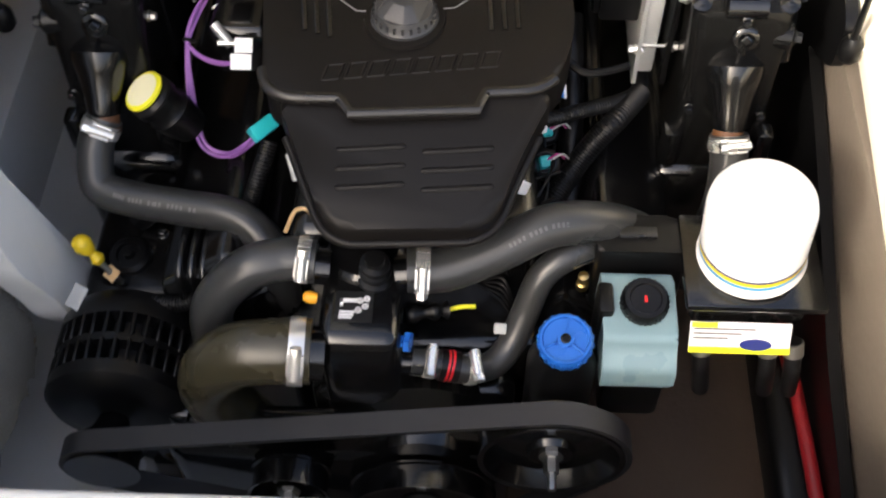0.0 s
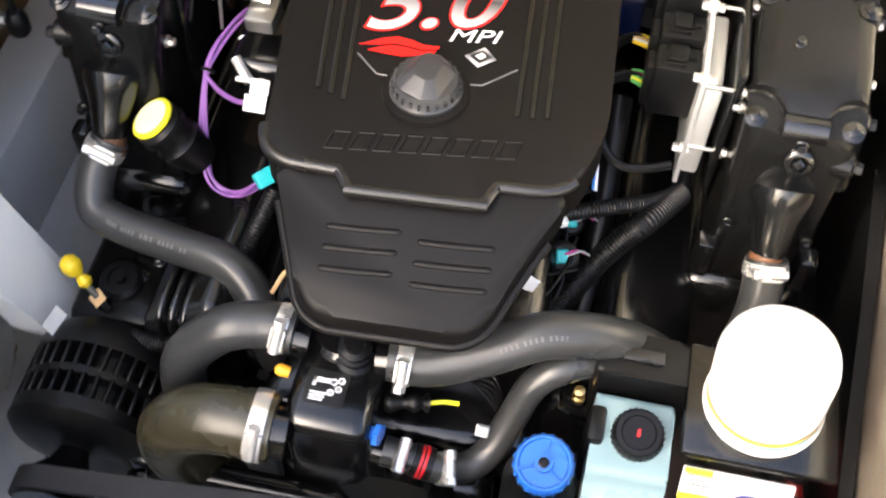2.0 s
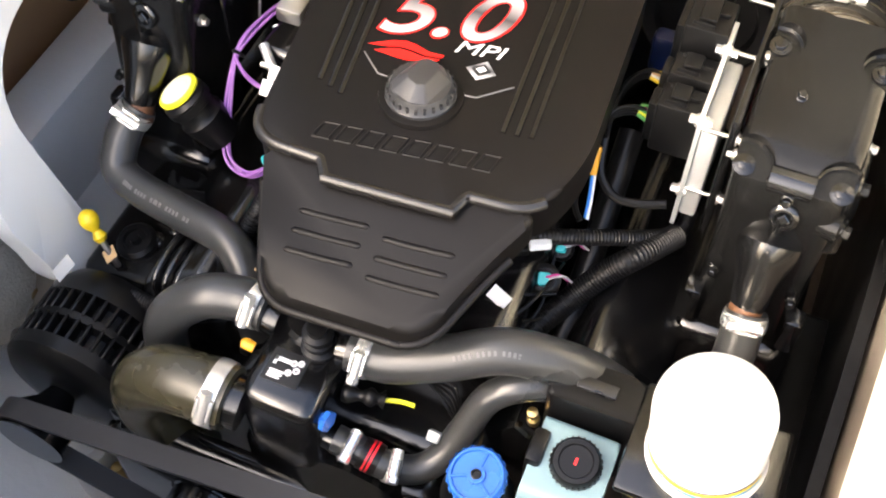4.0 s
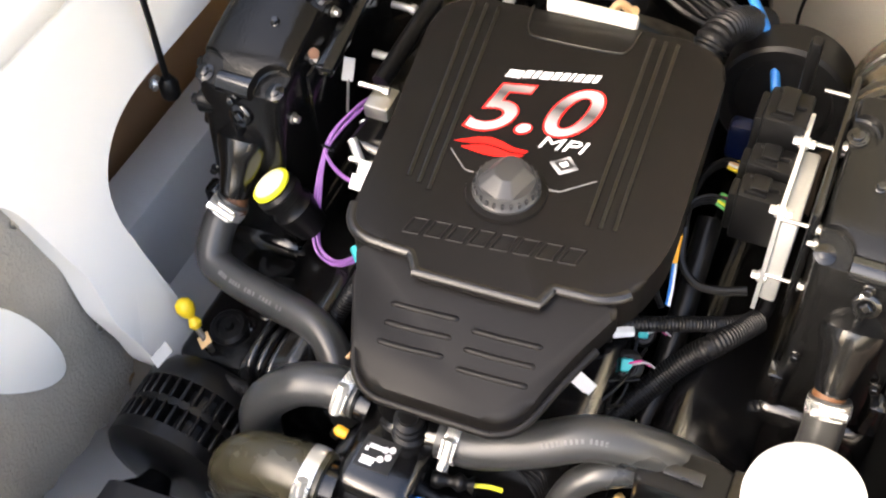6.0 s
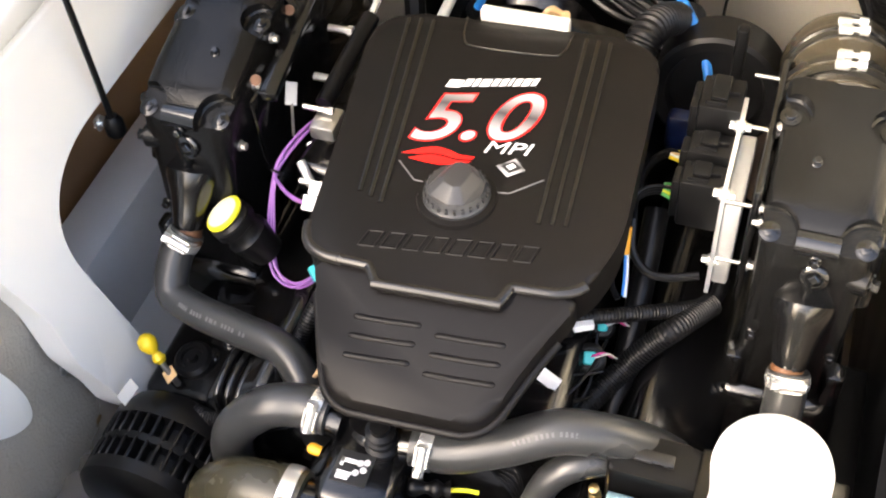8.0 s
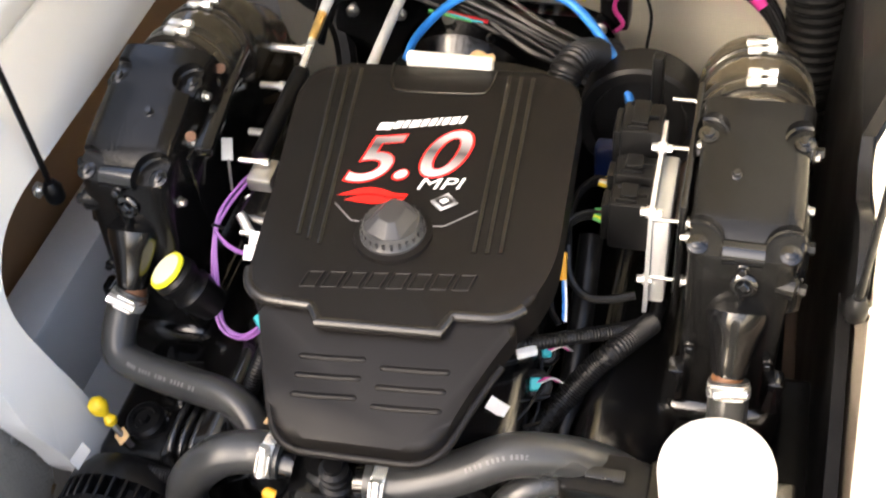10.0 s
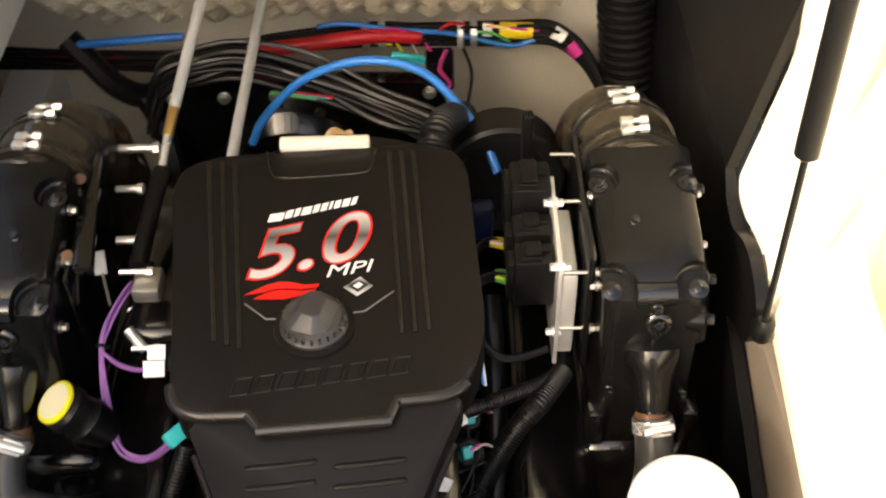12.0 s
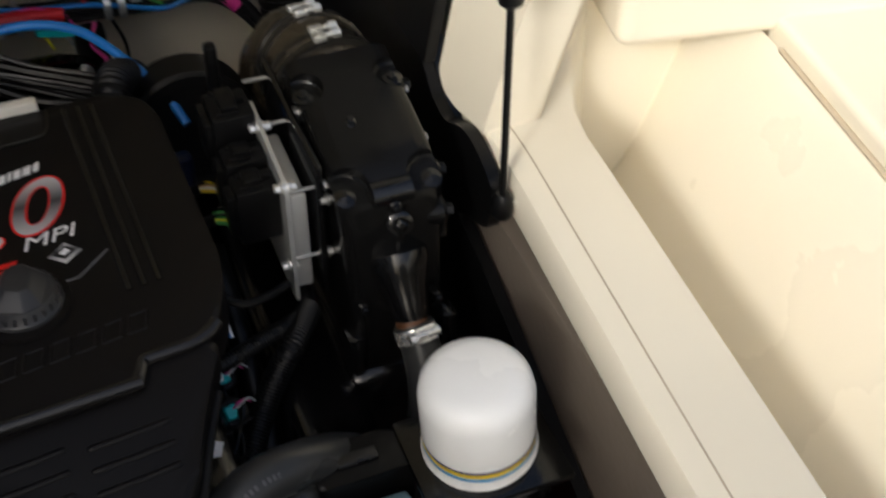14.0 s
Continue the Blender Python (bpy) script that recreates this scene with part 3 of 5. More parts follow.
# ---- engine block ----
block = thing("engine_block", (0, 0.8, 0.40), "black enamelled marine V8 engine block", "engine")
bm = bmesh.new()
add_box(bm, (-0.13, 0.60, 0.42), (0.13, 1.10, 0.70), 0.02, 3)
add_box(bm, (-0.10, 0.56, 0.50), (0.10, 0.62, 0.68), 0.02, 3)
part("crankcase", bm, PAINT, block)
part("oil_pan", box((-0.11, 0.62, 0.405), (0.11, 1.08, 0.47), 0.02, 3), PAINT, block)
for s in (-1, 1):
    m = Matrix.Translation((s * 0.19, 0.86, 0.70)) @ Matrix.Rotation(radians(s * 38), 4, "Y")
    part("cylinder_head", box((-0.06, -0.22, -0.12), (0.06, 0.22, 0.0), 0.012, 2, m), PAINT, block)
    bm = box((-0.052, -0.21, 0.0), (0.052, 0.21, 0.05), 0.016, 3, m)
    part("valve_cover", bm, PAINT, block, "glossy black valve cover")
part("intake", box((-0.12, 0.66, 0.68), (0.12, 1.06, 0.80), 0.02, 3), PAINT, block)
part("flywheel_housing", lathe(along((0.0, 1.10, 0.66), (0.0, 1.2, 0.66)), [(0.10, 0), (0.19, 0.005), (0.20, 0.03), (0.20, 0.06), (0.15, 0.09)], 48), PAINT, block)

# ---- exhaust elbows ----
def cut(bm, tools):
    """The mesh with the tool shapes taken out of it."""
    obs = []
    for n, b in enumerate([bm] + tools):
        me = bpy.data.meshes.new("cut")
        bmesh.ops.recalc_face_normals(b, faces=b.faces)
        b.to_mesh(me)
        b.free()
        ob = bpy.data.objects.new("cut", me)
        scene.collection.objects.link(ob)
        obs.append(ob)
    for t in obs[1:]:
        md = obs[0].modifiers.new("cut", "BOOLEAN")
        md.operation, md.solver, md.object = "DIFFERENCE", "EXACT", t
    dg = bpy.context.evaluated_depsgraph_get()
    me = bpy.data.meshes.new_from_object(obs[0].evaluated_get(dg))
    out = bmesh.new()
    out.from_mesh(me)
    bpy.data.meshes.remove(me)
    for ob in obs:
        me = ob.data
        bpy.data.objects.remove(ob)
        bpy.data.meshes.remove(me)
    return out


def elbow(side):
    cx = 0.298 if side > 0 else -0.310
    e = thing("exhaust_elbow", (cx, 0.85, 0.70), "glossy black cast exhaust elbow with rubber bellows", "exhaust elbow", "exhaust elbows")
    bm = bmesh.new()
    # front and rear line of the casting: steep leg, rounded ridge, flat sloping top
    front = spline([(0.812, 0.70, 0.045), (0.816, 0.80, 0.045), (0.824, 0.86, 0.046), (0.831, 0.915, 0.048), (0.841, 0.938, 0.049), (0.860, 0.951, 0.050), (0.893, 0.962, 0.050), (0.928, 0.972, 0.049), (0.958, 0.980, 0.050), (0.986, 0.982, 0.052)], 4)
    rear = spline([(0.905, 0.70, 0), (0.905, 0.80, 0), (0.918, 0.83, 0), (0.935, 0.85, 0), (0.95, 0.86, 0), (0.956, 0.866, 0), (0.962, 0.870, 0), (0.970, 0.874, 0), (0.978, 0.877, 0), (0.988, 0.878, 0)], 4)
    loops = []
    for f, r in zip(front, rear):
        c = Vector(((f.x + r.x) / 2, (f.y + r.y) / 2))
        h = Vector((f.x, f.y)) - c
        loop = []
        for a in range(40):
            ca, sa = math.cos(2 * math.pi * a / 40), math.sin(2 * math.pi * a / 40)
            u = math.copysign(abs(ca) ** 0.24, ca)
            v = math.copysign(abs(sa) ** 0.24, sa)
            loop.append(bm.verts.new((cx + u * f.z, c.x + h.x * v, c.y + h.y * v)))
        loops.append(loop)
    for a, b in zip(loops, loops[1:]):
        for k in range(40):
            bm.faces.new((a[k], a[(k + 1) % 40], b[(k + 1) % 40], b[k]))
    bm.faces.new(loops[0])
    bm.faces.new(loops[-1])
    # spot-faced pockets for the bolts
    pockets = [((cx + u, 0.843, 0.930), (0, -0.36, 0.93), 0.0235) for u in (-0.040, 0.040)] + [((cx + u, 0.950, 0.965), (0, -0.25, 0.97), 0.0185) for u in (-0.043, 0.043)]
    tools = []
    for p, d, r in pockets:
        tools.append(lathe(along(p, Vector(p) + Vector(d)), [(0.0, 0), (r - 0.002, 0), (r, 0.002), (r + 0.002, 0.05), (0.0, 0.05)], 28))
    part("casting", cut(bm, tools), CAST, e)
    for p, d, r in pockets:
        b = bmesh.new()
        add_lathe(b, along(p, Vector(p) + Vector(d)), [(0.0095, -0.002), (0.0095, 0.0015), (0.0075, 0.002)], 20)
        add_bolt(b, Vector(p) + Vector(d) * 0.001, d, 0.0058, 0.005)
        part("bolt", b, PAINT, e)
    # ridge between the front pockets, ears and passages cast on the sides
    part("ridge", tube([(cx - 0.018, 0.838, 0.931), (cx + 0.018, 0.838, 0.931)], 0.0115, 20, 3), GLOSS, e, "rounded glossy ridge between the pockets")
    out = 1 if side > 0 else -1
    part("side_pipe", tube([(cx + out * 0.040, 0.905, 0.925), (cx + out * 0.042, 0.870, 0.905), (cx + out * 0.040, 0.845, 0.86)], 0.0165, 18, 6), CAST, e, "rounded passage cast along the side")
    for p, d in (((cx + out * 0.047, 0.862, 0.922), (out, 0, 0)), ((cx + out * 0.045, 0.838, 0.895), (out, -0.2, 0)), ((cx + out * 0.048, 0.955, 0.950), (out, 0, 0.1))):
        ear = bmesh.new()
        add_lathe(ear, along(p, Vector(p) + Vector(d)), [(0.013, -0.012), (0.0125, 0.004), (0.0105, 0.006), (0.007, 0.006)], 20)
        add_bolt(ear, Vector(p) + Vector(d) * 0.005, d, 0.0058, 0.009)
        part("ear", ear, CAST, e, "bolted ear on the side")
    for u in (-1, 1):
        foot = box((cx + u * 0.046 - 0.009, 0.804, 0.742), (cx + u * 0.046 + 0.009, 0.826, 0.790), 0.005, 2)
        part("foot", foot, PAINT, e)
    plug = lathe(along((cx + 0.004, 0.829, 0.900), (cx + 0.004, 0.70, 0.94)), [(0.0125, -0.004), (0.0125, 0.004), (0.0105, 0.0055), (0.0075, 0.0055), (0.0070, 0.0015), (0.0, 0.0015)], 24)
    add_lathe(plug, along((cx + 0.004, 0.828, 0.901), (cx + 0.004, 0.70, 0.94)), [(0.0055, 0.0), (0.0055, 0.006), (0.004, 0.007), (0.0, 0.007)], 4)
    part("pipe_plug", plug, GLOSS, e, "glossy square-headed pipe plug")
    # flange ring where the bellows slip on
    part("flange", lathe(along((cx, 0.976, 0.931), (cx, 1.06, 0.928)), [(0.03, 0), (0.047, 0.0), (0.049, 0.003), (0.049, 0.014), (0.046, 0.017)], 32), CAST, e)
    part("manifold", box((cx - 0.062, 0.80, 0.56), (cx + 0.058, 1.16, 0.735), 0.02, 3), PAINT, e, "long black exhaust manifold")
    # raised seam down the leg, web beside it
    part("web", tube([(cx + side * 0.002, 0.8285, 0.905), (cx + side * 0.002, 0.822, 0.858)], 0.006, 12, 3), CAST, e)
    # water neck, flared where it meets the leg
    part("neck", lathe(along((cx + side * 0.002, 0.830, 0.858), (cx + side * 0.002, 0.789, 0.812)), [(0.0, -0.014), (0.020, -0.012), (0.0290, -0.004), (0.0280, 0.006), (0.0245, 0.016), (0.0208, 0.028), (0.0180, 0.042), (0.0160, 0.055), (0.0140, 0.060), (0.0, 0.060)], 28), PAINT, e, "glossy flared water neck")
    part("nipple", tube([(cx + side * 0.002, 0.793, 0.816), (cx, 0.780, 0.801)], 0.0148, 16, 2), RUST, e, "rusty pipe nipple")
    for p, d in (((cx - side * 0.014, 0.902, 0.962), (0, -0.25, 0.97)), ((cx + side * 0.001, 0.829, 0.921), (0, -0.98, 0.2)), ((cx + 0.050, 0.900, 0.930), (1, 0, 0)), ((cx - 0.049, 0.864, 0.916), (-1, 0, 0)), ((cx + 0.047, 0.852, 0.890), (1, 0, 0)), ((cx + 0.050, 0.95, 0.95), (1, 0, 0)), ((cx - 0.049, 0.95, 0.95), (-1, 0, 0)), ((cx - 0.036, 0.815, 0.82), (0, -1, 0.1)), ((cx + 0.036, 0.815, 0.81), (0, -1, 0.1))):
        b = bmesh.new()
        add_bolt(b, p, d, 0.0042, 0.008)
        part("bolt", b, DULL if d[0] else PAINT, e)
    # bellows with double clamps
    path = [(cx, 0.984, 0.928), (cx - side * 0.002, 1.008, 0.928), (cx - side * 0.003, 1.045, 0.925), (cx - side * 0.006, 1.09, 0.908), (cx - side * 0.008, 1.13, 0.87), (cx - side * 0.008, 1.16, 0.80), (cx - side * 0.008, 1.17, 0.66)]
    line = spline(path, 16)
    bel = part("bellows", tube(path, lambda t: 0.053 + 0.003 * math.sin(t * 40) , 28, 10), BELLOW, e, "ribbed dark rubber exhaust bellows")
    for mark in (1.004, 1.018, 1.048, 1.062):
        i = min(range(1, len(line) - 1), key=lambda k: abs(line[k].y - mark))
        d = (line[i + 1] - line[i - 1]).normalized()
        hose_clamp(e, line[i], d, 0.0555, 0.009, BAND, (0, -0.35, 1), True)
    return e


elbow(1)
elbow(-1)

# ---- thermostat housing and front hoses ----
th = thing("thermostat_housing", (-0.05, 0.60, 0.68), "glossy black thermostat housing with hose necks", "thermostat housing")
part("body", box((-0.083, 0.555, 0.66), (-0.008, 0.655, 0.787), 0.014, 4), PAINT, th)
for p, q, r in (((-0.076, 0.634, 0.790), (-0.13, 0.634, 0.797), 0.017), ((-0.014, 0.630, 0.788), (0.03, 0.632, 0.795), 0.017), ((-0.078, 0.560, 0.760), (-0.13, 0.556, 0.768), 0.025), ((-0.03, 0.575, 0.725), (0.04, 0.572, 0.722), 0.011)):
    part("neck", tube([p, q], r, 20, 2), PAINT, th)
part("top_boss", lathe(Matrix.Translation((-0.046, 0.655, 0.78)), [(0.036, -0.02), (0.036, 0.010), (0.032, 0.014), (0, 0.014)], 28), PAINT, th)
part("sensor", lathe(along((-0.034, 0.626, 0.785), (-0.030, 0.62, 0.9)), [(0.017, 0), (0.017, 0.006), (0.012, 0.008), (0.012, 0.012), (0.015, 0.013), (0.015, 0.018), (0.012, 0.019), (0.012, 0.023), (0.014, 0.024), (0.014, 0.028), (0.009, 0.030), (0.009, 0.036), (0, 0.037)], 16), DARK, th, "black threaded sensor")
st = part("sticker", box((-0.068, 0.578, 0.7872), (-0.034, 0.610, 0.7880), 0), PRINTBLACK, th, "black routing sticker with white marks", False)
mk = bmesh.new()
add_box(mk, (-0.064, 0.598, 0.788), (-0.049, 0.602, 0.7886), 0)
add_box(mk, (-0.064, 0.594, 0.788), (-0.061, 0.602, 0.7886), 0)
for cx, cy in ((-0.046, 0.600), (-0.041, 0.594), (-0.047, 0.590), (-0.040, 0.602)):
    add_lathe(mk, Matrix.Translation((cx, cy, 0.788)), [(0.0032, 0), (0.0032, 0.0006), (0.0018, 0.0006), (0.0018, 0)], 14)
for k in range(3):
    add_box(mk, (-0.064, 0.581 + k * 0.003, 0.788), (-0.052 + 0.001 * k, 0.583 + k * 0.003, 0.7886), 0)
part("sticker_marks", mk, PRINTWHITE, st, "", False)
part("drain_plug", lathe(along((-0.012, 0.572, 0.767), (0.02, 0.566, 0.77)), [(0.006, 0), (0.006, 0.006), (0.010, 0.008), (0.010, 0.013), (0, 0.014)], 6), BLUE, th, "blue plastic wing plug")
part("brass_plug", lathe(along((-0.085, 0.60, 0.79), (-0.12, 0.60, 0.80)), [(0.0048, 0), (0.0055, 0.008), (0.004, 0.0115), (0, 0.013)], 14), ORANGE, th, "amber coloured plug")


def hose(label, pts, r, material, clamps=(), seg=20):
    h = thing("hose", pts[0], label, "hose")
    part("tube", tube(pts, r, seg, 12), material, h)
    line = spline(pts, 12)
    for i, w, screw in clamps:
        i = i % len(line)
        d = (line[min(i + 1, len(line) - 1)] - line[max(i - 1, 0)]).normalized()
        hose_clamp(h, line[i], d, r, w, STEEL if w > 0.008 else DULL, screw)
    return h


hose("curved black rubber coolant hose", [(-0.088, 0.634, 0.800), (-0.115, 0.634, 0.802), (-0.150, 0.625, 0.797), (-0.182, 0.612, 0.765), (-0.192, 0.605, 0.72), (-0.19, 0.60, 0.64)], 0.0205, RUBBER, ((5, 0.012, (0, -0.8, 0.6)),))
hose("thick olive-black rubber circulating hose", [(-0.088, 0.557, 0.768), (-0.115, 0.556, 0.770), (-0.155, 0.555, 0.762), (-0.184, 0.555, 0.728), (-0.186, 0.555, 0.68), (-0.16, 0.56, 0.60)], 0.030, OLIVE, ((6, 0.014, (0, -0.8, 0.6)),), 24)
hose("grey-black rubber manifold hose with faded print", [(-0.312, 0.790, 0.812), (-0.322, 0.768, 0.790), (-0.318, 0.742, 0.765), (-0.285, 0.730, 0.760), (-0.235, 0.720, 0.762), (-0.180, 0.708, 0.765), (-0.150, 0.690, 0.755), (-0.135, 0.665, 0.735), (-0.13, 0.655, 0.68)], 0.0180, RUBBER, ((4, 0.013, (0.2, -1, 0.4)),))
hose("black rubber hose running to the starboard manifold", [(-0.005, 0.630, 0.795), (0.03, 0.632, 0.795), (0.075, 0.646, 0.806), (0.120, 0.664, 0.820), (0.160, 0.676, 0.812), (0.200, 0.690, 0.785), (0.232, 0.700, 0.740), (0.245, 0.705, 0.66)], 0.0205, RUBBER, ((5, 0.013, (0, -0.8, 0.6)),))
hose("black rubber hose below the starboard elbow", [(0.301, 0.790, 0.810), (0.303, 0.772, 0.788), (0.302, 0.755, 0.760), (0.297, 0.745, 0.72), (0.28, 0.735, 0.64)], 0.0185, RUBBER, ((4, 0.013, (0.2, -1, 0.4)),))
h = hose("thin black rubber hose with red-striped joint", [(0.0, 0.575, 0.726), (0.025, 0.574, 0.722), (0.05, 0.573, 0.716), (0.075, 0.583, 0.708), (0.092, 0.600, 0.716), (0.105, 0.622, 0.740), (0.120, 0.642, 0.775), (0.150, 0.658, 0.79), (0.19, 0.68, 0.775)], 0.0135, RUBBER, ((8, 0.010, (0, -0.2, 1)), (26, 0.010, (0, -0.2, 1))))
part("joint", tube([(0.026, 0.574, 0.722), (0.044, 0.5735, 0.718)], 0.0150, 20, 2), DARK, h, "black plastic joint")
for k in (0, 1):
    part("stripe", tube([(0.032 + 0.004 * k, 0.5738, 0.7207), (0.034 + 0.004 * k, 0.5737, 0.7202)], 0.0155, 20, 1), RED, h, "red band")

# ---- alternator ----
al = thing("alternator", (-0.29, 0.60, 0.56), "black vented alternator with a pale label", "alternator")
am = along((-0.290, 0.550, 0.648), (-0.290, 0.70, 0.648))
part("housing", lathe(am, [(0.04, -0.005), (0.064, 0.0), (0.072, 0.008), (0.072, 0.022), (0.056, 0.024), (0.056, 0.042), (0.070, 0.044), (0.070, 0.052), (0.056, 0.054), (0.056, 0.072), (0.072, 0.074), (0.072, 0.088), (0.062, 0.106), (0.03, 0.112), (0.0, 0.112)], 48), DARK, al)
for k in range(34):
    a = 2 * math.pi * k / 34
    for h0, h1 in ((0.020, 0.046), (0.050, 0.076)):
        bm = box((0.052, -0.0020, h0), (0.0722, 0.0020, h1), 0.0012, 1, am @ Matrix.Rotation(a, 4, "Z"))
        part("cooling_fin", bm, DARK, al)
part("label_plate", box((-0.008, -0.012, 0.0), (0.008, 0.012, 0.0012), 0, 1, along((-0.332, 0.641, 0.716), (-0.355, 0.60, 0.80))), GREYROD, al, "pale paper label", False)
part("foot", box((-0.24, 0.545, 0.60), (-0.195, 0.575, 0.655), 0.006), PAINT, al)
part("pulley", lathe(along((-0.292, 0.500, 0.648), (-0.292, 0.6, 0.648)), [(0.02, -0.012), (0.036, -0.012), (0.036, -0.010), (0.033, -0.009), (0.033, 0.012), (0.036, 0.013), (0.036, 0.015), (0.02, 0.03), (0.012, 0.05)], 36), PAINT, al)
part("stud", tube([(-0.24, 0.655, 0.69), (-0.22, 0.665, 0.71)], 0.003, 8, 2), DULL, al)

# ---- belt and pulleys ----
def pulley(name, c, r, label):
    p = thing(name, c, label, "pulley", "belt pulleys")
    m = along(c, (c[0], c[1] + 1, c[2]))
    part("wheel", lathe(m, [(0.0, -0.006), (r * 0.3, -0.006), (r * 0.34, 0.0), (r * 0.8, 0.004), (r * 0.92, -0.012), (r, -0.013), (r, -0.011), (r - 0.003, -0.010), (r - 0.003, 0.012), (r, 0.013), (r, 0.015), (r * 0.5, 0.02)], 48), PAINT, p)
    part("hub_bolt", lathe(along((c[0], c[1] - 0.006, c[2]), (c[0], c[1] - 1, c[2])), [(0.011, 0), (0.011, 0.004), (0.007, 0.004), (0.007, 0.018), (0.004, 0.018), (0.004, 0.034), (0, 0.034)], 6), DULL, p, "dull steel hub bolt")
    return p


pulley("pump_pulley", (0.130, 0.502, 0.699), 0.067, "black pressed-steel steering pump pulley")
pulley("crank_pulley", (0.01, 0.502, 0.56), 0.075, "black crankshaft pulley at the front")
pulley("idler_pulley", (-0.12, 0.502, 0.60), 0.04, "black idler pulley under the belt")
be = bmesh.new()
circ = [(-0.292, 0.648, 0.036), (0.130, 0.699, 0.068), (0.01, 0.56, 0.076)]
hull_pts = []
for k in range(3):
    x0, z0, r0 = circ[k]
    for j in range(60):
        a = 2 * math.pi * j / 60
        hull_pts.append((x0 + r0 * math.cos(a), z0 + r0 * math.sin(a)))
hull_pts.sort()


def half(pts):
    out = []
    for p in pts:
        while len(out) > 1 and (out[-1][0] - out[-2][0]) * (p[1] - out[-2][1]) - (out[-1][1] - out[-2][1]) * (p[0] - out[-2][0]) <= 0:
            out.pop()
        out.append(p)
    return out


ring = half(hull_pts)[:-1] + half(hull_pts[::-1])[:-1]
vs = []
for i, (x, z) in enumerate(ring):
    (xa, za), (xb, zb) = ring[i - 1], ring[(i + 1) % len(ring)]
    nrm = Vector((zb - za, 0, xa - xb)).normalized()
    vs.append([be.verts.new(Vector((x, y, z)) + nrm * o) for y, o in ((0.491, 0.0), (0.491, 0.005), (0.513, 0.005), (0.513, 0.0))])
for a, b in zip(vs, vs[1:] + vs[:1]):
    for k in range(4):
        be.faces.new((a[k], a[(k + 1) % 4], b[(k + 1) % 4], b[k]))
tagged(part("serpentine_belt", be, BELT, None), "grey-black ribbed serpentine drive belt round the pulleys", "belt")

# ---- fuel filter with blue cap ----
ff = thing("fuel_filter", (0.138, 0.566, 0.62), "black fuel filter canister with a blue knob", "fuel filter")
part("canister", lathe(Matrix.Translation((0.138, 0.570, 0.62)), [(0.03, 0), (0.032, 0.01), (0.032, 0.12), (0.024, 0.145), (0.0, 0.147)], 32), DARK, ff)
fm = along((0.138, 0.568, 0.775), (0.134, 0.54, 0.90))
bm = lathe(fm, [(0.012, -0.012), (0.022, 0.0), (0.0245, 0.002), (0.0245, 0.014), (0.0225, 0.017), (0.0205, 0.017), (0.0195, 0.0145), (0.008, 0.0145), (0.0075, 0.018), (0.0045, 0.018), (0.004, 0.012), (0, 0.012)], 48)
spokes, ribs = [], []
for k in range(3):
    spokes.append(box((0.006, -0.001, 0.014), (0.021, 0.001, 0.017), 0.0004, 1, fm @ Matrix.Rotation(radians(90 + 120 * k), 4, "Z")))
for k in range(20):
    ribs.append(box((0.0235, -0.0016, 0.003), (0.0256, 0.0016, 0.013), 0.0006, 1, fm @ Matrix.Rotation(2 * math.pi * k / 20, 4, "Z")))
kn = part("knob", bm, BLUE, ff, "blue plastic knob with three spokes")
part("hub_hole", lathe(fm, [(0.0, 0.0150), (0.0046, 0.0150), (0.0046, 0.0190), (0.0034, 0.0194), (0.0030, 0.0165), (0.0, 0.0165)], 20), DARK, kn, "dark hollow hub")
for b in spokes:
    part("spoke", b, BLUE, kn)
for b in ribs:
    part("rib", b, BLUE, kn)
part("fitting", lathe(along((0.159, 0.650, 0.745), (0.157, 0.64, 0.80)), [(0.006, 0), (0.006, 0.01), (0.0035, 0.012), (0.0035, 0.02), (0.005, 0.021), (0.005, 0.026), (0, 0.027)], 8), BRASS, ff, "brass fitting")

# ---- gear lube reservoir ----
rs = thing("fluid_reservoir", (0.205, 0.60, 0.69), "pale blue translucent fluid reservoir with black cap", "reservoir")
prof = round_outline([(0.547, 0.735, 0.006), (0.550, 0.760, 0.006), (0.566, 0.772, 0.006), (0.572, 0.783, 0.006), (0.640, 0.790, 0.01), (0.645, 0.735, 0.006)])
part("tank", slab(prof, lambda u, v, w: (w, u, v), 0.172, 0.238, 0.006), TANK, rs)
cm = along((0.209, 0.606, 0.785), (0.209, 0.580, 0.90))
bm = lathe(cm, [(0.021, -0.004), (0.0215, 0.0), (0.0205, 0.014), (0.0185, 0.017), (0.0145, 0.0172), (0.0135, 0.0155), (0, 0.0155)], 40)
cp = part("cap", bm, DARK, rs, "black ribbed cap with a small red mark")
for k in range(28):
    part("rib", box((0.0200, -0.0009, 0.001), (0.0220, 0.0009, 0.0115), 0, 1, cm @ Matrix.Rotation(2 * math.pi * k / 28, 4, "Z")), DARK, cp)
part("cap_mark", box((-0.0012, -0.003, 0.0150), (0.0012, 0.003, 0.0162), 0, 1, cm), PRINTRED, cp, "small red mark", False)
bk = slab(round_outline([(0.166, 0.648, 0.008), (0.252, 0.648, 0.008), (0.252, 0.69, 0.02), (0.166, 0.69, 0.02)]), lambda u, v, w: (u, v, w), 0.70, 0.808, 0.004)
part("bracket", bk, DARK, rs, "black plastic holder with a slot")
part("slot", box((0.188, 0.662, 0.8085), (0.222, 0.674, 0.812), 0.001), PRINTBLACK, rs)
part("base", box((0.178, 0.56, 0.655), (0.236, 0.645, 0.7345), 0.008), DARK, rs, "black mounting base")
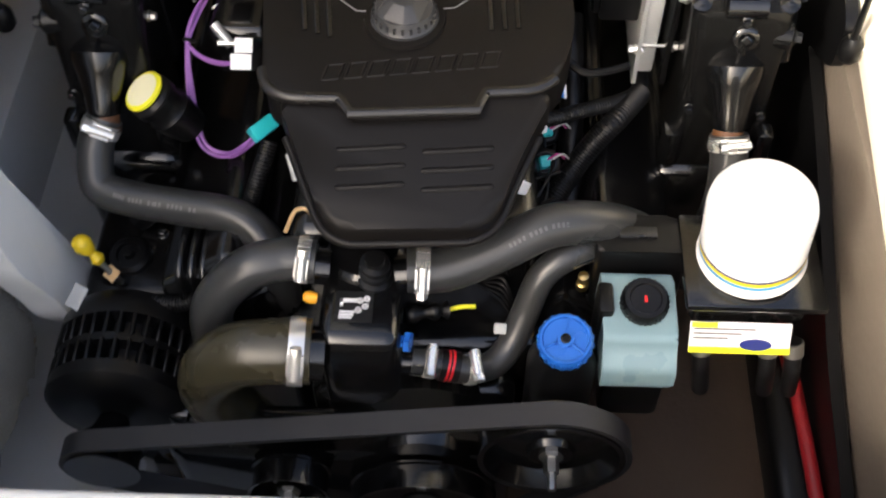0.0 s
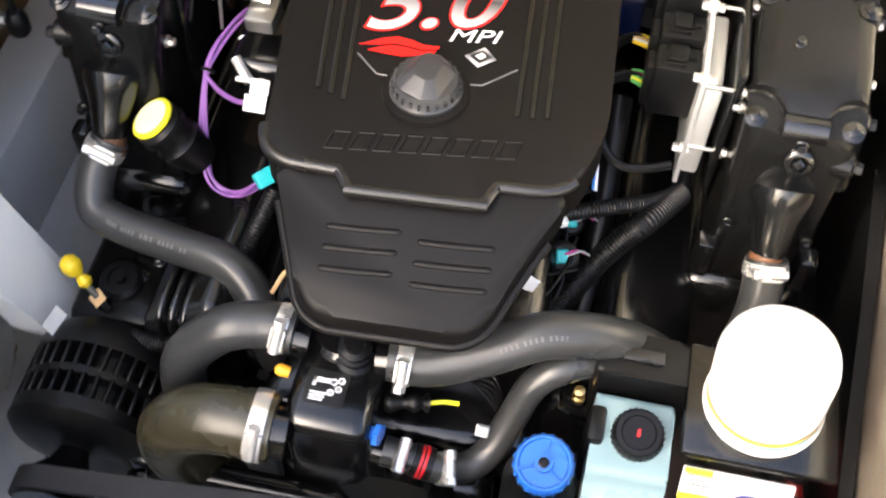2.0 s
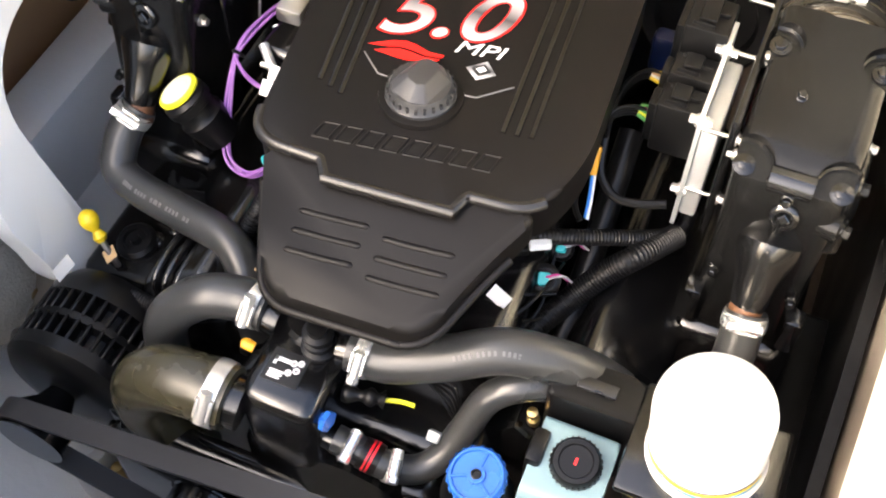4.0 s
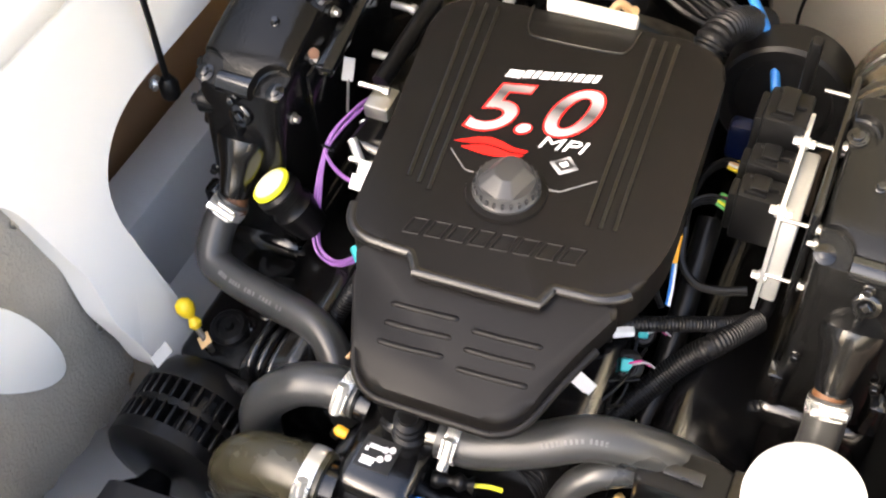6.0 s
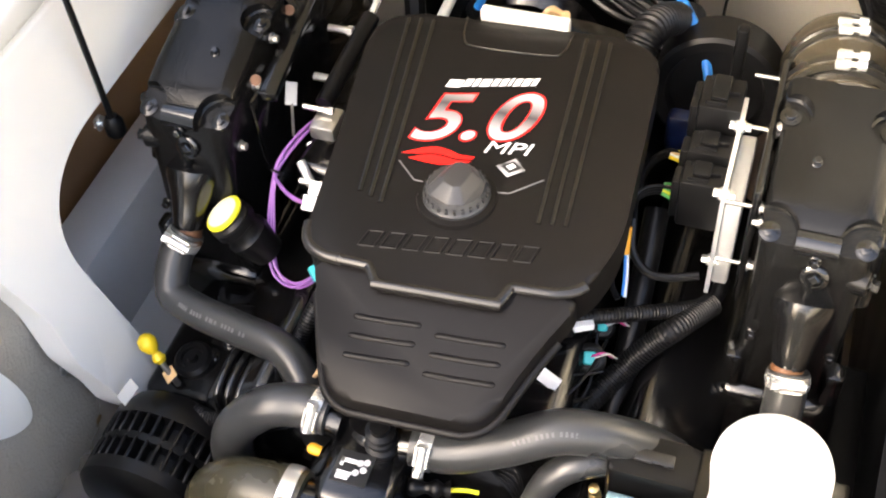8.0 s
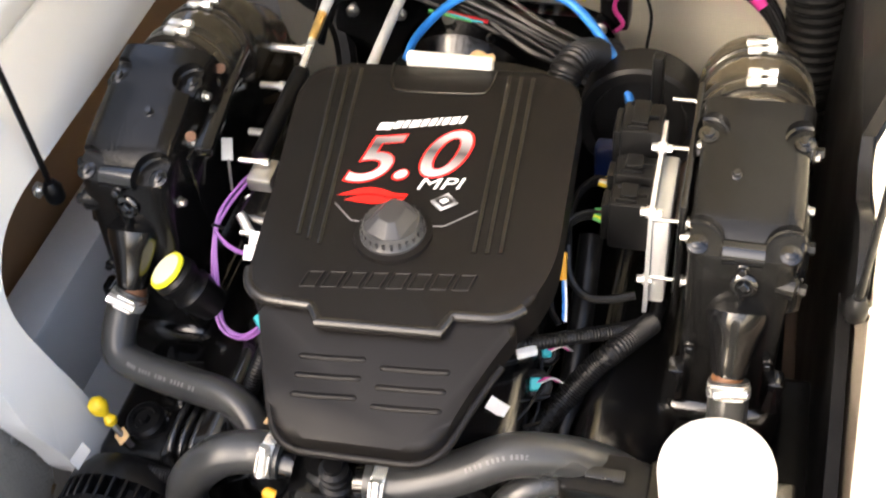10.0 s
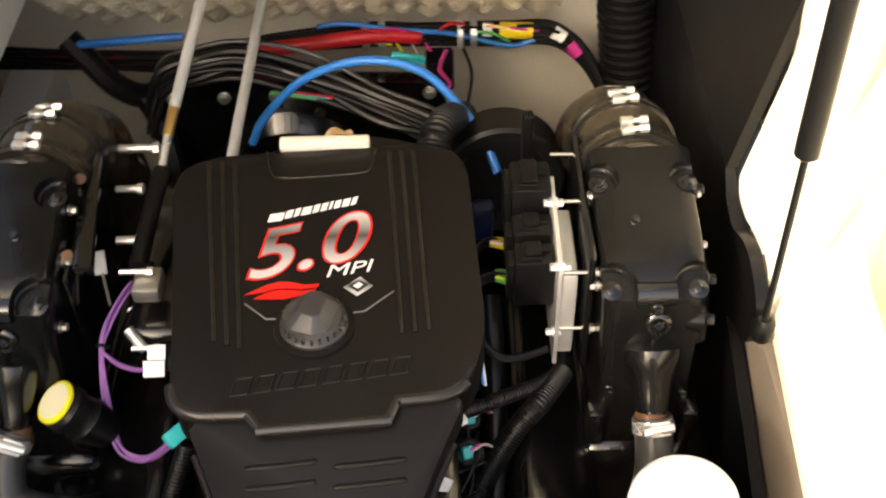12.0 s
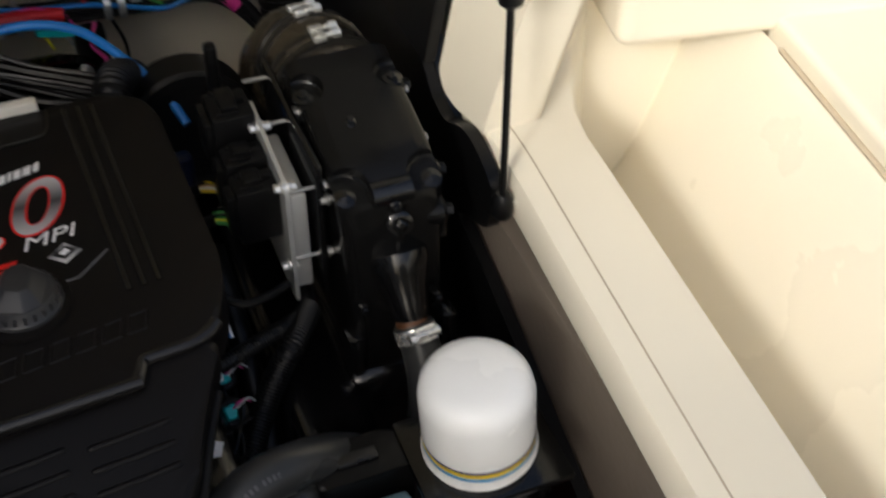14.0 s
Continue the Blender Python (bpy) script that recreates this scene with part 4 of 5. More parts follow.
part("strap", box((0.168, 0.592, 0.70), (0.182, 0.625, 0.794), 0.004), DARK, rs, "black retaining strap")

# ---- oil filter on its bracket ----
fb_ = thing("filter_bracket", (0.30, 0.61, 0.70), "black filter bracket with a white and yellow label", "filter bracket")
ax0, ax1 = Vector((0.303, 0.642, 0.814)), Vector((0.294, 0.640, 0.910))
part("head", box((0.250, 0.595, 0.770), (0.352, 0.68, 0.808), 0.008), PAINT, fb_)
part("plate", box((0.242, 0.588, 0.802), (0.366, 0.69, 0.812), 0.004), PAINT, fb_)
lm = along((0.295, 0.578, 0.775), (0.295, 0.45, 0.86))
lp = part("label_plate", box((-0.046, -0.013, -0.002), (0.044, 0.017, 0.001), 0.001, 1, lm), PRINTWHITE, fb_, "white label with a yellow band")
for a, b, mt in (((-0.046, -0.013), (0.044, -0.007), LEMON), ((-0.045, 0.012), (-0.022, 0.017), LEMON)):
    part("label_band", box((*a, 0.001), (*b, 0.0016), 0, 1, lm), mt, lp, "", False)
for k in range(3):
    part("label_bar", box((-0.043, 0.001 + k * 0.0045, 0.001), (-0.012 + 0.012 * k, 0.0025 + k * 0.0045, 0.0016), 0, 1, lm), GREYPRINT, lp, "", False)
part("label_oval", lathe(lm @ Matrix.Translation((0.013, -0.004, 0.001)) @ Matrix.Diagonal((2.6, 1, 1, 1)), [(0.0055, 0), (0.0055, 0.0012), (0, 0.0012)], 20), NAVY, lp, "", False)
for x in (0.262, 0.322, 0.345):
    part("fitting", tube([(x, 0.585, 0.765), (x + 0.004, 0.572, 0.735), (x + 0.012, 0.575, 0.69)], 0.008, 12, 6), CONDUIT, fb_, "dark hose fitting")
    part("fitting_collar", tube([(x, 0.584, 0.764), (x + 0.002, 0.578, 0.752)], 0.0095, 12, 2), DULL, fb_, "dull metal collar")
of = thing("oil_filter", ax0, "white spin-on oil filter with a printed base band", "oil filter")
fm2 = along(ax0, ax1)
L = (ax1 - ax0).length
part("canister", lathe(fm2, [(0.040, 0.0), (0.0470, 0.002), (0.0485, 0.006), (0.0470, 0.010), (0.0465, 0.014), (0.0465, L - 0.022), (0.0445, L - 0.012), (0.038, L - 0.004), (0.028, L - 0.0005), (0.0, L)], 56), WHITE, of)
for h0, h1, mt in ((0.016, 0.020, PRINTBLUE), (0.021, 0.026, YELLOW), (0.026, 0.029, NAVY)):
    bm = bmesh.new()
    n = 40
    ang = [math.radians(-160 + 220 * k / n) for k in range(n + 1)]
    lo = [bm.verts.new(fm2 @ Vector((0.0468 * math.cos(a), 0.0468 * math.sin(a), h0))) for a in ang]
    hi = [bm.verts.new(fm2 @ Vector((0.0468 * math.cos(a), 0.0468 * math.sin(a), h1))) for a in ang]
    for k in range(n):
        bm.faces.new((lo[k], lo[k + 1], hi[k + 1], hi[k]))
    part("printed_band", bm, mt, of)

# ---- engine computer on its plate ----
ec = thing("engine_computer", (0.21, 0.92, 0.80), "engine computer on a pale aluminium plate with black connectors", "engine computer")
part("plate", slab(round_outline([(0.862, 0.800, 0.004), (0.868, 0.937, 0.01), (0.985, 0.950, 0.006), (0.985, 0.80, 0.004)]), lambda u, v, w: (w, u, v), 0.2115, 0.2155), ALU, ec)
part("module", box((0.2155, 0.868, 0.812), (0.231, 0.96, 0.925), 0.003), ALU, ec, "pale grey module box")
part("backing_plate", box((0.238, 0.862, 0.80), (0.246, 1.04, 0.955), 0.004), PAINT, ec, "black mounting plate")
for y, z in ((0.872, 0.938), (0.952, 0.945), (0.872, 0.845)):
    for s in (-1, 1):
        b = bmesh.new()
        add_bolt(b, (0.2135 + s * 0.002, y, z - 0.004), (s, 0, 0), 0.0042, 0.008)
        part("bolt", b, STEEL, ec)
for y, z in ((0.868, 0.930), (0.955, 0.940), (0.868, 0.850), (1.02, 0.945)):
    b = tube([(0.2155, y, z), (0.252, y, z)], 0.0020, 10, 2)
    add_bolt(b, (0.2455, y, z), (1, 0, 0), 0.0046, 0.006)
    part("standoff", b, DULL, ec, "bright steel standoff")
for y0, y1, z0, z1 in ((0.885, 0.915, 0.865, 0.925), (0.920, 0.950, 0.875, 0.93), (0.955, 1.0, 0.90, 0.955)):
    bm = box((0.172, y0, z0), (0.2115, y1, z1), 0.003)
    add_box(bm, (0.165, y0 + 0.004, z0 + 0.006), (0.173, y1 - 0.004, z1 - 0.006), 0.002)
    con = part("connector", bm, DARK, ec)
    for k in range(3):
        yy = y0 + 0.004 + (y1 - y0 - 0.011) * k / 2
        part("rib", box((0.178 + 0.009 * (k % 2), yy, z1 - 0.003), (0.198 + 0.009 * (k % 2), yy + 0.003, z1 + 0.004), 0.001), DARK, con)
    part("latch", box((0.182, y0 + 0.006, z1 + 0.0045), (0.198, y1 - 0.006, z1 + 0.008), 0.0015), DARK, con)

# ---- port side fittings ----
yc = thing("oil_filler", (-0.269, 0.803, 0.80), "black oil filler tube with a yellow-rimmed cap", "oil filler")
YA, YB = Vector((-0.2524, 0.8063, 0.8083)), Vector((-0.270, 0.8015, 0.840))
ym = along(YA, YB)
yl = (YB - YA).length
part("tube", lathe(ym, [(0.018, -0.035), (0.022, -0.015), (0.024, 0.0), (0.021, 0.004), (0.021, 0.014), (0.024, 0.016), (0.024, 0.024), (0.022, 0.025), (0.023, 0.026), (0.024, yl - 0.010), (0.020, yl - 0.006)], 32), DARK, yc)
ycap = part("cap", lathe(ym, [(0.0205, yl - 0.004), (0.0220, yl - 0.003), (0.0220, yl - 0.0005), (0.0188, yl + 0.001)], 36), LEMON, yc, "lemon yellow cap rim")
part("cap_face", lathe(ym, [(0.0182, yl - 0.003), (0.0182, yl + 0.0014), (0.0, yl + 0.0020)], 36), CREAMY, ycap, "pale cap face")

ds = thing("dipstick", (-0.31, 0.685, 0.68), "oil dipstick with a yellow pull knob", "dipstick")
part("knob", lathe(along((-0.322, 0.690, 0.708), (-0.338, 0.697, 0.730)), [(0.0, -0.003), (0.005, -0.002), (0.0075, 0.003), (0.0055, 0.008), (0.004, 0.011), (0.0085, 0.017), (0.0105, 0.024), (0.0085, 0.031), (0.004, 0.0345), (0, 0.035)], 20), YELLOW, ds, "yellow plastic knob")
part("rod", tube([(-0.324, 0.690, 0.710), (-0.306, 0.683, 0.680), (-0.29, 0.68, 0.64)], 0.0035, 10, 6), DULL, ds, "thin steel rod")
part("tag", box((-0.008, -0.007, 0), (0.008, 0.007, 0.001), 0, 1, along((-0.312, 0.684, 0.694), (-0.34, 0.65, 0.78))), TAN, ds, "tan paper tag", False)

side = thing("engine_side_casting", (-0.25, 0.72, 0.62), "black cast side of the engine with bosses", "engine part")
part("web", box((-0.345, 0.665, 0.56), (-0.20, 0.84, 0.680), 0.015, 3), CAST, side)
bm = lathe(along((-0.301, 0.715, 0.676), (-0.305, 0.705, 0.75)), [(0.022, 0), (0.022, 0.010), (0.018, 0.014), (0.013, 0.014), (0.012, 0.010), (0.006, 0.010), (0.005, 0.016), (0, 0.016)], 28)
part("round_boss", bm, DARK, side)
bm = lathe(along((-0.285, 0.805, 0.675), (-0.285, 0.79, 0.75)), [(0.03, 0), (0.028, 0.02), (0.02, 0.03), (0.014, 0.03), (0.012, 0.022), (0, 0.022)], 28)
part("round_boss", bm, CAST, side)
part("hose_stub", tube([(-0.30, 0.760, 0.685), (-0.275, 0.765, 0.705), (-0.25, 0.775, 0.70)], 0.013, 14, 6), DARK, side)
for k in range(9):
    bm = bmesh.new()
    px, py = random.uniform(-0.34, -0.21), random.uniform(0.69, 0.83)
    add_bolt(bm, (px, py, 0.680), (0, -0.15, 1), 0.006, 0.008)
    part("bolt", bm, PAINT, side)

rb = thing("ribbed_cooler", (-0.20, 0.70, 0.70), "black ribbed casting under the manifold hose", "engine part")
part("core", box((-0.232, 0.650, 0.685), (-0.165, 0.712, 0.742), 0.008), PAINT, rb)
for k in range(6):
    bm = tube([(-0.228 + 0.0115 * k, 0.647, 0.712), (-0.228 + 0.0115 * k, 0.653, 0.742), (-0.228 + 0.0115 * k, 0.680, 0.750), (-0.228 + 0.0115 * k, 0.712, 0.745)], 0.0045, 10, 6)
    part("rib", bm, PAINT, rb)


def loom(label, pts, r, pitch=0.0034):
    t = thing("wiring_conduit", pts[0], label, "wiring conduit")
    part("conduit", tube(pts, r, 12, 12, pitch, r * 0.09), CONDUIT, t)
    return t


loom("thin black corrugated wiring conduit", [(-0.262, 0.648, 0.700), (-0.235, 0.645, 0.702), (-0.205, 0.650, 0.712), (-0.175, 0.664, 0.728), (-0.155, 0.685, 0.748), (-0.152, 0.705, 0.762)], 0.0085)
loom("black corrugated conduit rising beside the cover", [(-0.172, 0.725, 0.745), (-0.160, 0.745, 0.775), (-0.148, 0.775, 0.80)], 0.009)

# purple wires
pw = thing("purple_wires", (-0.225, 0.85, 0.76), "loose bundle of purple wires tied in a loop", "wires")
for k in range(4):
    o = Vector((0.0025 * math.sin(k * 2.1), 0.0025 * math.cos(k * 1.7), 0.002 * k - 0.003))
    pts = [(-0.212, 0.925, 0.868), (-0.219, 0.905, 0.869), (-0.229, 0.875, 0.862), (-0.233, 0.852, 0.848), (-0.232, 0.825, 0.808), (-0.222, 0.795, 0.772), (-0.198, 0.784, 0.765), (-0.174, 0.781, 0.785), (-0.160, 0.781, 0.806)]
    wire("wire", [Vector(p) + o * (0.4 if i == 3 else 1.1) for i, p in enumerate(pts)], 0.0016, PURPLE, pw)
for k in range(2):
    wire("wire", [(-0.233, 0.853, 0.85 + 0.002 * k), (-0.215, 0.840, 0.845 + 0.003 * k), (-0.19, 0.826, 0.853 + 0.002 * k), (-0.172, 0.822, 0.866)], 0.0016, PURPLE, pw)
part("cable_tie", lathe(along((-0.232, 0.858, 0.852), (-0.229, 0.88, 0.865)), [(0.006, -0.001), (0.0068, 0), (0.006, 0.002)], 14), DARK, pw)
part("plug", box((-0.014, -0.008, -0.007), (0.014, 0.008, 0.007), 0.002, 2, along((-0.154, 0.781, 0.812), (-0.13, 0.76, 0.86))), TEAL, pw, "teal plastic plug")
tg = bmesh.new()
add_box(tg, (-0.010, -0.015, -0.001), (0.010, 0.000, 0.001), 0, 1, along((-0.172, 0.822, 0.872), (-0.172, 0.77, 0.93)))
add_box(tg, (-0.006, 0.001, -0.001), (0.011, 0.015, 0.001), 0, 1, along((-0.172, 0.822, 0.872), (-0.172, 0.77, 0.93)))
part("tag", tg, PRINTWHITE, pw, "folded white paper tag", False)
wire("tan_wire", [(-0.122, 0.672, 0.79), (-0.112, 0.690, 0.802), (-0.098, 0.688, 0.80), (-0.094, 0.670, 0.79), (-0.103, 0.650, 0.78)], 0.0022, TAN, pw, "curled tan wire")
part("grey_plug", box((-0.008, -0.014, -0.006), (0.008, 0.014, 0.006), 0.002, 2, along((-0.118, 0.745, 0.80), (-0.10, 0.70, 0.85))), GREYROD, pw, "pale grey wire plug")

# throttle linkage
tl = thing("throttle_linkage", (-0.22, 0.95, 0.86), "black throttle bracket with steel pins and cables", "linkage")
part("bracket_arm", box((-0.010, -0.085, -0.006), (0.010, 0.085, 0.006), 0.003, 2, Matrix.Translation((-0.248, 0.965, 0.935)) @ Matrix.Rotation(radians(8), 4, "Z")), PAINT, tl)
part("side_plate", box((-0.262, 0.88, 0.80), (-0.254, 1.06, 0.925), 0.003), PAINT, tl)
part("steel_box", box((-0.200, 0.884, 0.884), (-0.172, 0.918, 0.902), 0.004), DULL, tl, "dull steel bracket")
for y, x0, x1, z, r in ((1.10, -0.255, -0.212, 0.900, 0.0048), (1.045, -0.245, -0.222, 0.89, 0.004), (0.972, -0.232, -0.212, 0.885, 0.0045), (0.905, -0.212, -0.185, 0.908, 0.0028), (0.848, -0.20, -0.178, 0.86, 0.0028)):
    b = bmesh.new()
    add_tube(b, [(x0, y, z), (x1, y, z)], r, 12, 2)
    add_lathe(b, along((x1, y, z), (x1 + 1, y, z)), [(r * 1.5, 0), (r * 1.5, 0.006), (r, 0.007)], 6)
    part("pin", b, STEEL, tl, "bright steel pin")
for p in ((-0.248, 0.888, 0.950), (-0.256, 0.99, 0.955)):
    part("plug", lathe(along(p, Vector(p) + Vector((0.2, -0.7, 0.6))), [(0.0055, 0), (0.0055, 0.003), (0, 0.004)], 16), RUST, tl, "rust-red plug")
part("tag_plate", box((-0.006, -0.012, -0.001), (0.006, 0.012, 0.001), 0, 1, along((-0.239, 0.930, 0.896), (-0.23, 0.86, 0.95))), GREYROD, tl, "small pale tag", False)
part("tag_stem", tube([(-0.236, 0.922, 0.89), (-0.232, 0.905, 0.86)], 0.0015, 6, 2), DULL, tl)
for p, q in (((-0.205, 0.865, 0.868), (-0.188, 0.848, 0.858)), ((-0.21, 0.90, 0.86), (-0.20, 0.885, 0.85))):
    part("lever", tube([p, q], 0.005, 10, 2), ALU, tl, "pale metal lever end")
part("throttle_body", box((-0.215, 0.86, 0.80), (-0.150, 1.08, 0.865), 0.012, 3), PAINT, tl)

ca = thing("throttle_cable", (-0.19, 1.05, 0.90), "grey control cable with a steel end rod", "control cable", "control cables")
part("sleeve", tube([(-0.200, 0.925, 0.895), (-0.196, 0.99, 0.905), (-0.191, 1.045, 0.915)], 0.0095, 14, 6), DARK, ca, "black rubber sleeve")
part("end_rod", tube([(-0.191, 1.042, 0.916), (-0.187, 1.082, 0.934)], 0.0045, 12, 2), STEEL, ca, "bright steel rod")
part("ferrule", tube([(-0.187, 1.080, 0.933), (-0.182, 1.112, 0.948)], 0.0058, 12, 2), BRASS, ca, "amber brass ferrule")
part("cable", tube([(-0.182, 1.110, 0.947), (-0.166, 1.20, 0.987), (-0.118, 1.50, 1.10)], 0.0062, 12, 8), GREYROD, ca)
cb = thing("shift_cable", (-0.12, 1.08, 0.89), "straight grey plastic control cable", "control cable", "control cables")
part("cable", tube([(-0.124, 1.06, 0.898), (-0.120, 1.15, 0.910), (-0.112, 1.32, 0.929), (-0.105, 1.55, 0.95)], 0.0062, 12, 8), GREYROD, cb)

# ---- starboard side fittings ----
loom("black corrugated wiring conduit beside the cover", [(0.105, 0.690, 0.735), (0.125, 0.735, 0.745), (0.152, 0.778, 0.762), (0.175, 0.800, 0.785), (0.195, 0.815, 0.800), (0.222, 0.86, 0.79)], 0.0120)
loom("thin black corrugated conduit across the valve cover", [(0.085, 0.785, 0.815), (0.118, 0.790, 0.822), (0.16, 0.812, 0.815), (0.200, 0.840, 0.800), (0.222, 0.868, 0.786), (0.226, 0.90, 0.78)], 0.0078)
part_h = thing("hose", (0.15, 0.85, 0.78), "smooth black rubber hose behind the wiring", "hose")
part("tube", tube([(0.150, 0.93, 0.83), (0.152, 0.86, 0.79), (0.152, 0.79, 0.745), (0.150, 0.73, 0.71)], 0.0125, 14, 8), DARK, part_h)

inj = thing("injector_wiring", (0.12, 0.78, 0.74), "teal injector plugs with small wires and tags", "wires")
for c, s in (((0.123, 0.768, 0.785), 1.0), ((0.126, 0.808, 0.785), 0.8)):
    m = along(c, Vector(c) + Vector((0.1, -0.5, 0.8)))
    part("injector", lathe(m, [(0.014 * s, -0.04), (0.014 * s, -0.012), (0.016 * s, -0.010), (0.016 * s, 0.0), (0.012 * s, 0.003), (0.010 * s, 0.003), (0.009 * s, 0.0), (0, 0.0)], 20), DARK, inj)
    part("plug", box((-0.006 * s, -0.006 * s, 0.0), (0.006 * s, 0.007 * s, 0.008), 0.0015, 1, m), TEAL, inj, "teal plastic plug")
    for k in range(2):
        p = Vector(c) + Vector((0.004 * k, -0.002, 0.006))
        wire("wire", [p, p + Vector((0.012, 0.004, 0.006)), p + Vector((0.02, 0.012, -0.01))], 0.0011, (PINK, GREYROD)[k], inj)
part("white_plug", box((-0.004, -0.010, -0.004), (0.004, 0.010, 0.004), 0.001, 1, Matrix.Translation((0.113, 0.778, 0.822)) @ Matrix.Rotation(radians(-62), 4, "Z")), PRINTWHITE, inj, "white wire plug")
part("black_plug", box((-0.004, -0.014, -0.004), (0.004, 0.014, 0.004), 0.001, 1, Matrix.Translation((0.092, 0.765, 0.818)) @ Matrix.Rotation(radians(-62), 4, "Z")), DARK, inj)
part("paper_tag", box((-0.010, -0.007, -0.0006), (0.010, 0.007, 0.0006), 0, 1, along((0.096, 0.722, 0.806), (0.098, 0.60, 0.90)) @ Matrix.Rotation(radians(-25), 4, "Z")), PRINTWHITE, inj, "white paper tag", False)
for p in ((0.099, 0.729, 0.755), (0.108, 0.742, 0.76), (0.088, 0.715, 0.76), (0.104, 0.755, 0.79)):
    b = bmesh.new()
    add_bolt(b, p, (0.1, -0.6, 0.8), 0.0045, 0.007)
    part("bolt", b, DULL, inj)
for k in range(10):
    a = Vector((random.uniform(0.05, 0.11), random.uniform(0.67, 0.72), random.uniform(0.74, 0.78)))
    b = Vector((random.uniform(0.09, 0.14), random.uniform(0.72, 0.80), random.uniform(0.75, 0.79)))
    c = (a + b) / 2 + Vector((random.uniform(-0.02, 0.02), 0, random.uniform(-0.01, 0.02)))
    wire("wire", [a, c, b], 0.0016, DARK, inj)

tw = thing("sensor_wiring", (0.06, 0.63, 0.72), "sensor plug with yellow wire and thin black leads", "wires")
part("plug", tube([(-0.005, 0.605, 0.757), (0.018, 0.610, 0.757), (0.032, 0.614, 0.754)], lambda t: 0.007 + 0.002 * math.sin(14 * t), 12, 8), DARK, tw)
part("yellow_wire", tube([(0.032, 0.614, 0.754), (0.045, 0.618, 0.754), (0.058, 0.620, 0.752)], 0.0022, 8, 6), LEMON, tw, "bright yellow wire end")
for k in range(5):
    wire("wire", [(0.03, 0.655 + 0.004 * k, 0.77), (0.055, 0.650 + 0.003 * k, 0.75 - 0.004 * k), (0.085, 0.635 + 0.004 * k, 0.735 + 0.004 * k), (0.10, 0.63, 0.70)], 0.0014, DARK, tw)
part("pale_plug", box((-0.006, -0.005, -0.004), (0.006, 0.005, 0.004), 0.001, 1, along((0.082, 0.607, 0.735), (0.08, 0.56, 0.80))), GREYROD, tw, "pale wire plug")

wl = thing("computer_wiring", (0.14, 0.88, 0.80), "black sheathed wiring loops with coloured ends", "wires")
for k in range(3):
    o = 0.004 * k
    wire("loop", [(0.170, 0.914, 0.878 - o), (0.150, 0.912, 0.884 - o), (0.134, 0.900, 0.882 - o), (0.130, 0.880, 0.872 - o), (0.133, 0.862, 0.86 - o)], 0.0024, DARK, wl)
    wire("loop", [(0.168, 0.966, 0.872 - o), (0.150, 0.965, 0.880 - o), (0.135, 0.945, 0.878 - o), (0.131, 0.915, 0.865 - o), (0.136, 0.885, 0.845 - o)], 0.0024, DARK, wl)
wire("loop", [(0.134, 0.885, 0.862), (0.140, 0.862, 0.842), (0.158, 0.848, 0.832), (0.180, 0.848, 0.832), (0.205, 0.855, 0.835)], 0.0042, DARK, wl)
wire("loop", [(0.129, 0.882, 0.862), (0.122, 0.860, 0.840), (0.126, 0.835, 0.822), (0.136, 0.822, 0.815)], 0.0032, DARK, wl)
wire("orange_sleeve", [(0.1325, 0.867, 0.870), (0.1345, 0.852, 0.848)], 0.0040, ORANGE, wl, "amber shrink sleeve")
wire("blue_wire", [(0.1345, 0.853, 0.850), (0.138, 0.838, 0.832), (0.140, 0.825, 0.818)], 0.0016, BLUECABLE, wl)
wire("white_wire", [(0.1365, 0.853, 0.849), (0.140, 0.838, 0.831), (0.142, 0.824, 0.818)], 0.0016, PRINTWHITE, wl)
for k, mt in enumerate((YELLOW, PRINTWHITE, TAN, YELLOW)):
    wire("lead", [(0.171, 0.958 + 0.004 * k, 0.870), (0.162, 0.957 + 0.004 * k, 0.876), (0.152, 0.958 + 0.003 * k, 0.878)], 0.0018, mt, wl)
for k, mt in enumerate((GREEN, LEMON, GREEN, PINK, GREEN)):
    wire("lead", [(0.171, 0.904 + 0.004 * k, 0.874), (0.163, 0.904 + 0.004 * k, 0.880), (0.155, 0.906 + 0.003 * k, 0.882)], 0.0018, mt, wl)

hs = thing("round_housing", (0.17, 1.13, 0.80), "round black housing behind the engine computer", "engine part")
part("drum", lathe(along((0.175, 1.10, 0.835), (0.175, 1.2, 0.82)), [(0.0, 0.012), (0.05, 0.012), (0.054, 0.002), (0.066, 0.0), (0.070, 0.004), (0.070, 0.05), (0.06, 0.06)], 48), CONDUIT, hs)
part("stand", box((0.19, 1.055, 0.90), (0.202, 1.07, 0.965), 0.004), DARK, hs)
part("blue_strap", box((0.136, 1.03, 0.81), (0.160, 1.05, 0.86), 0.006), mat("dark blue plastic", (0.003, 0.010, 0.05), 0.3), hs, "dark blue plastic clip")
lb = thing("wiring_conduit", (0.10, 1.07, 0.88), "black corrugated conduit curling behind the cover", "wiring conduit")
part("conduit", tube([(0.088, 1.045, 0.88), (0.098, 1.075, 0.918), (0.108, 1.11, 0.915), (0.118, 1.15, 0.89), (0.13, 1.19, 0.86)], 0.019, 16, 12, 0.006, 0.0025), CONDUIT, lb)

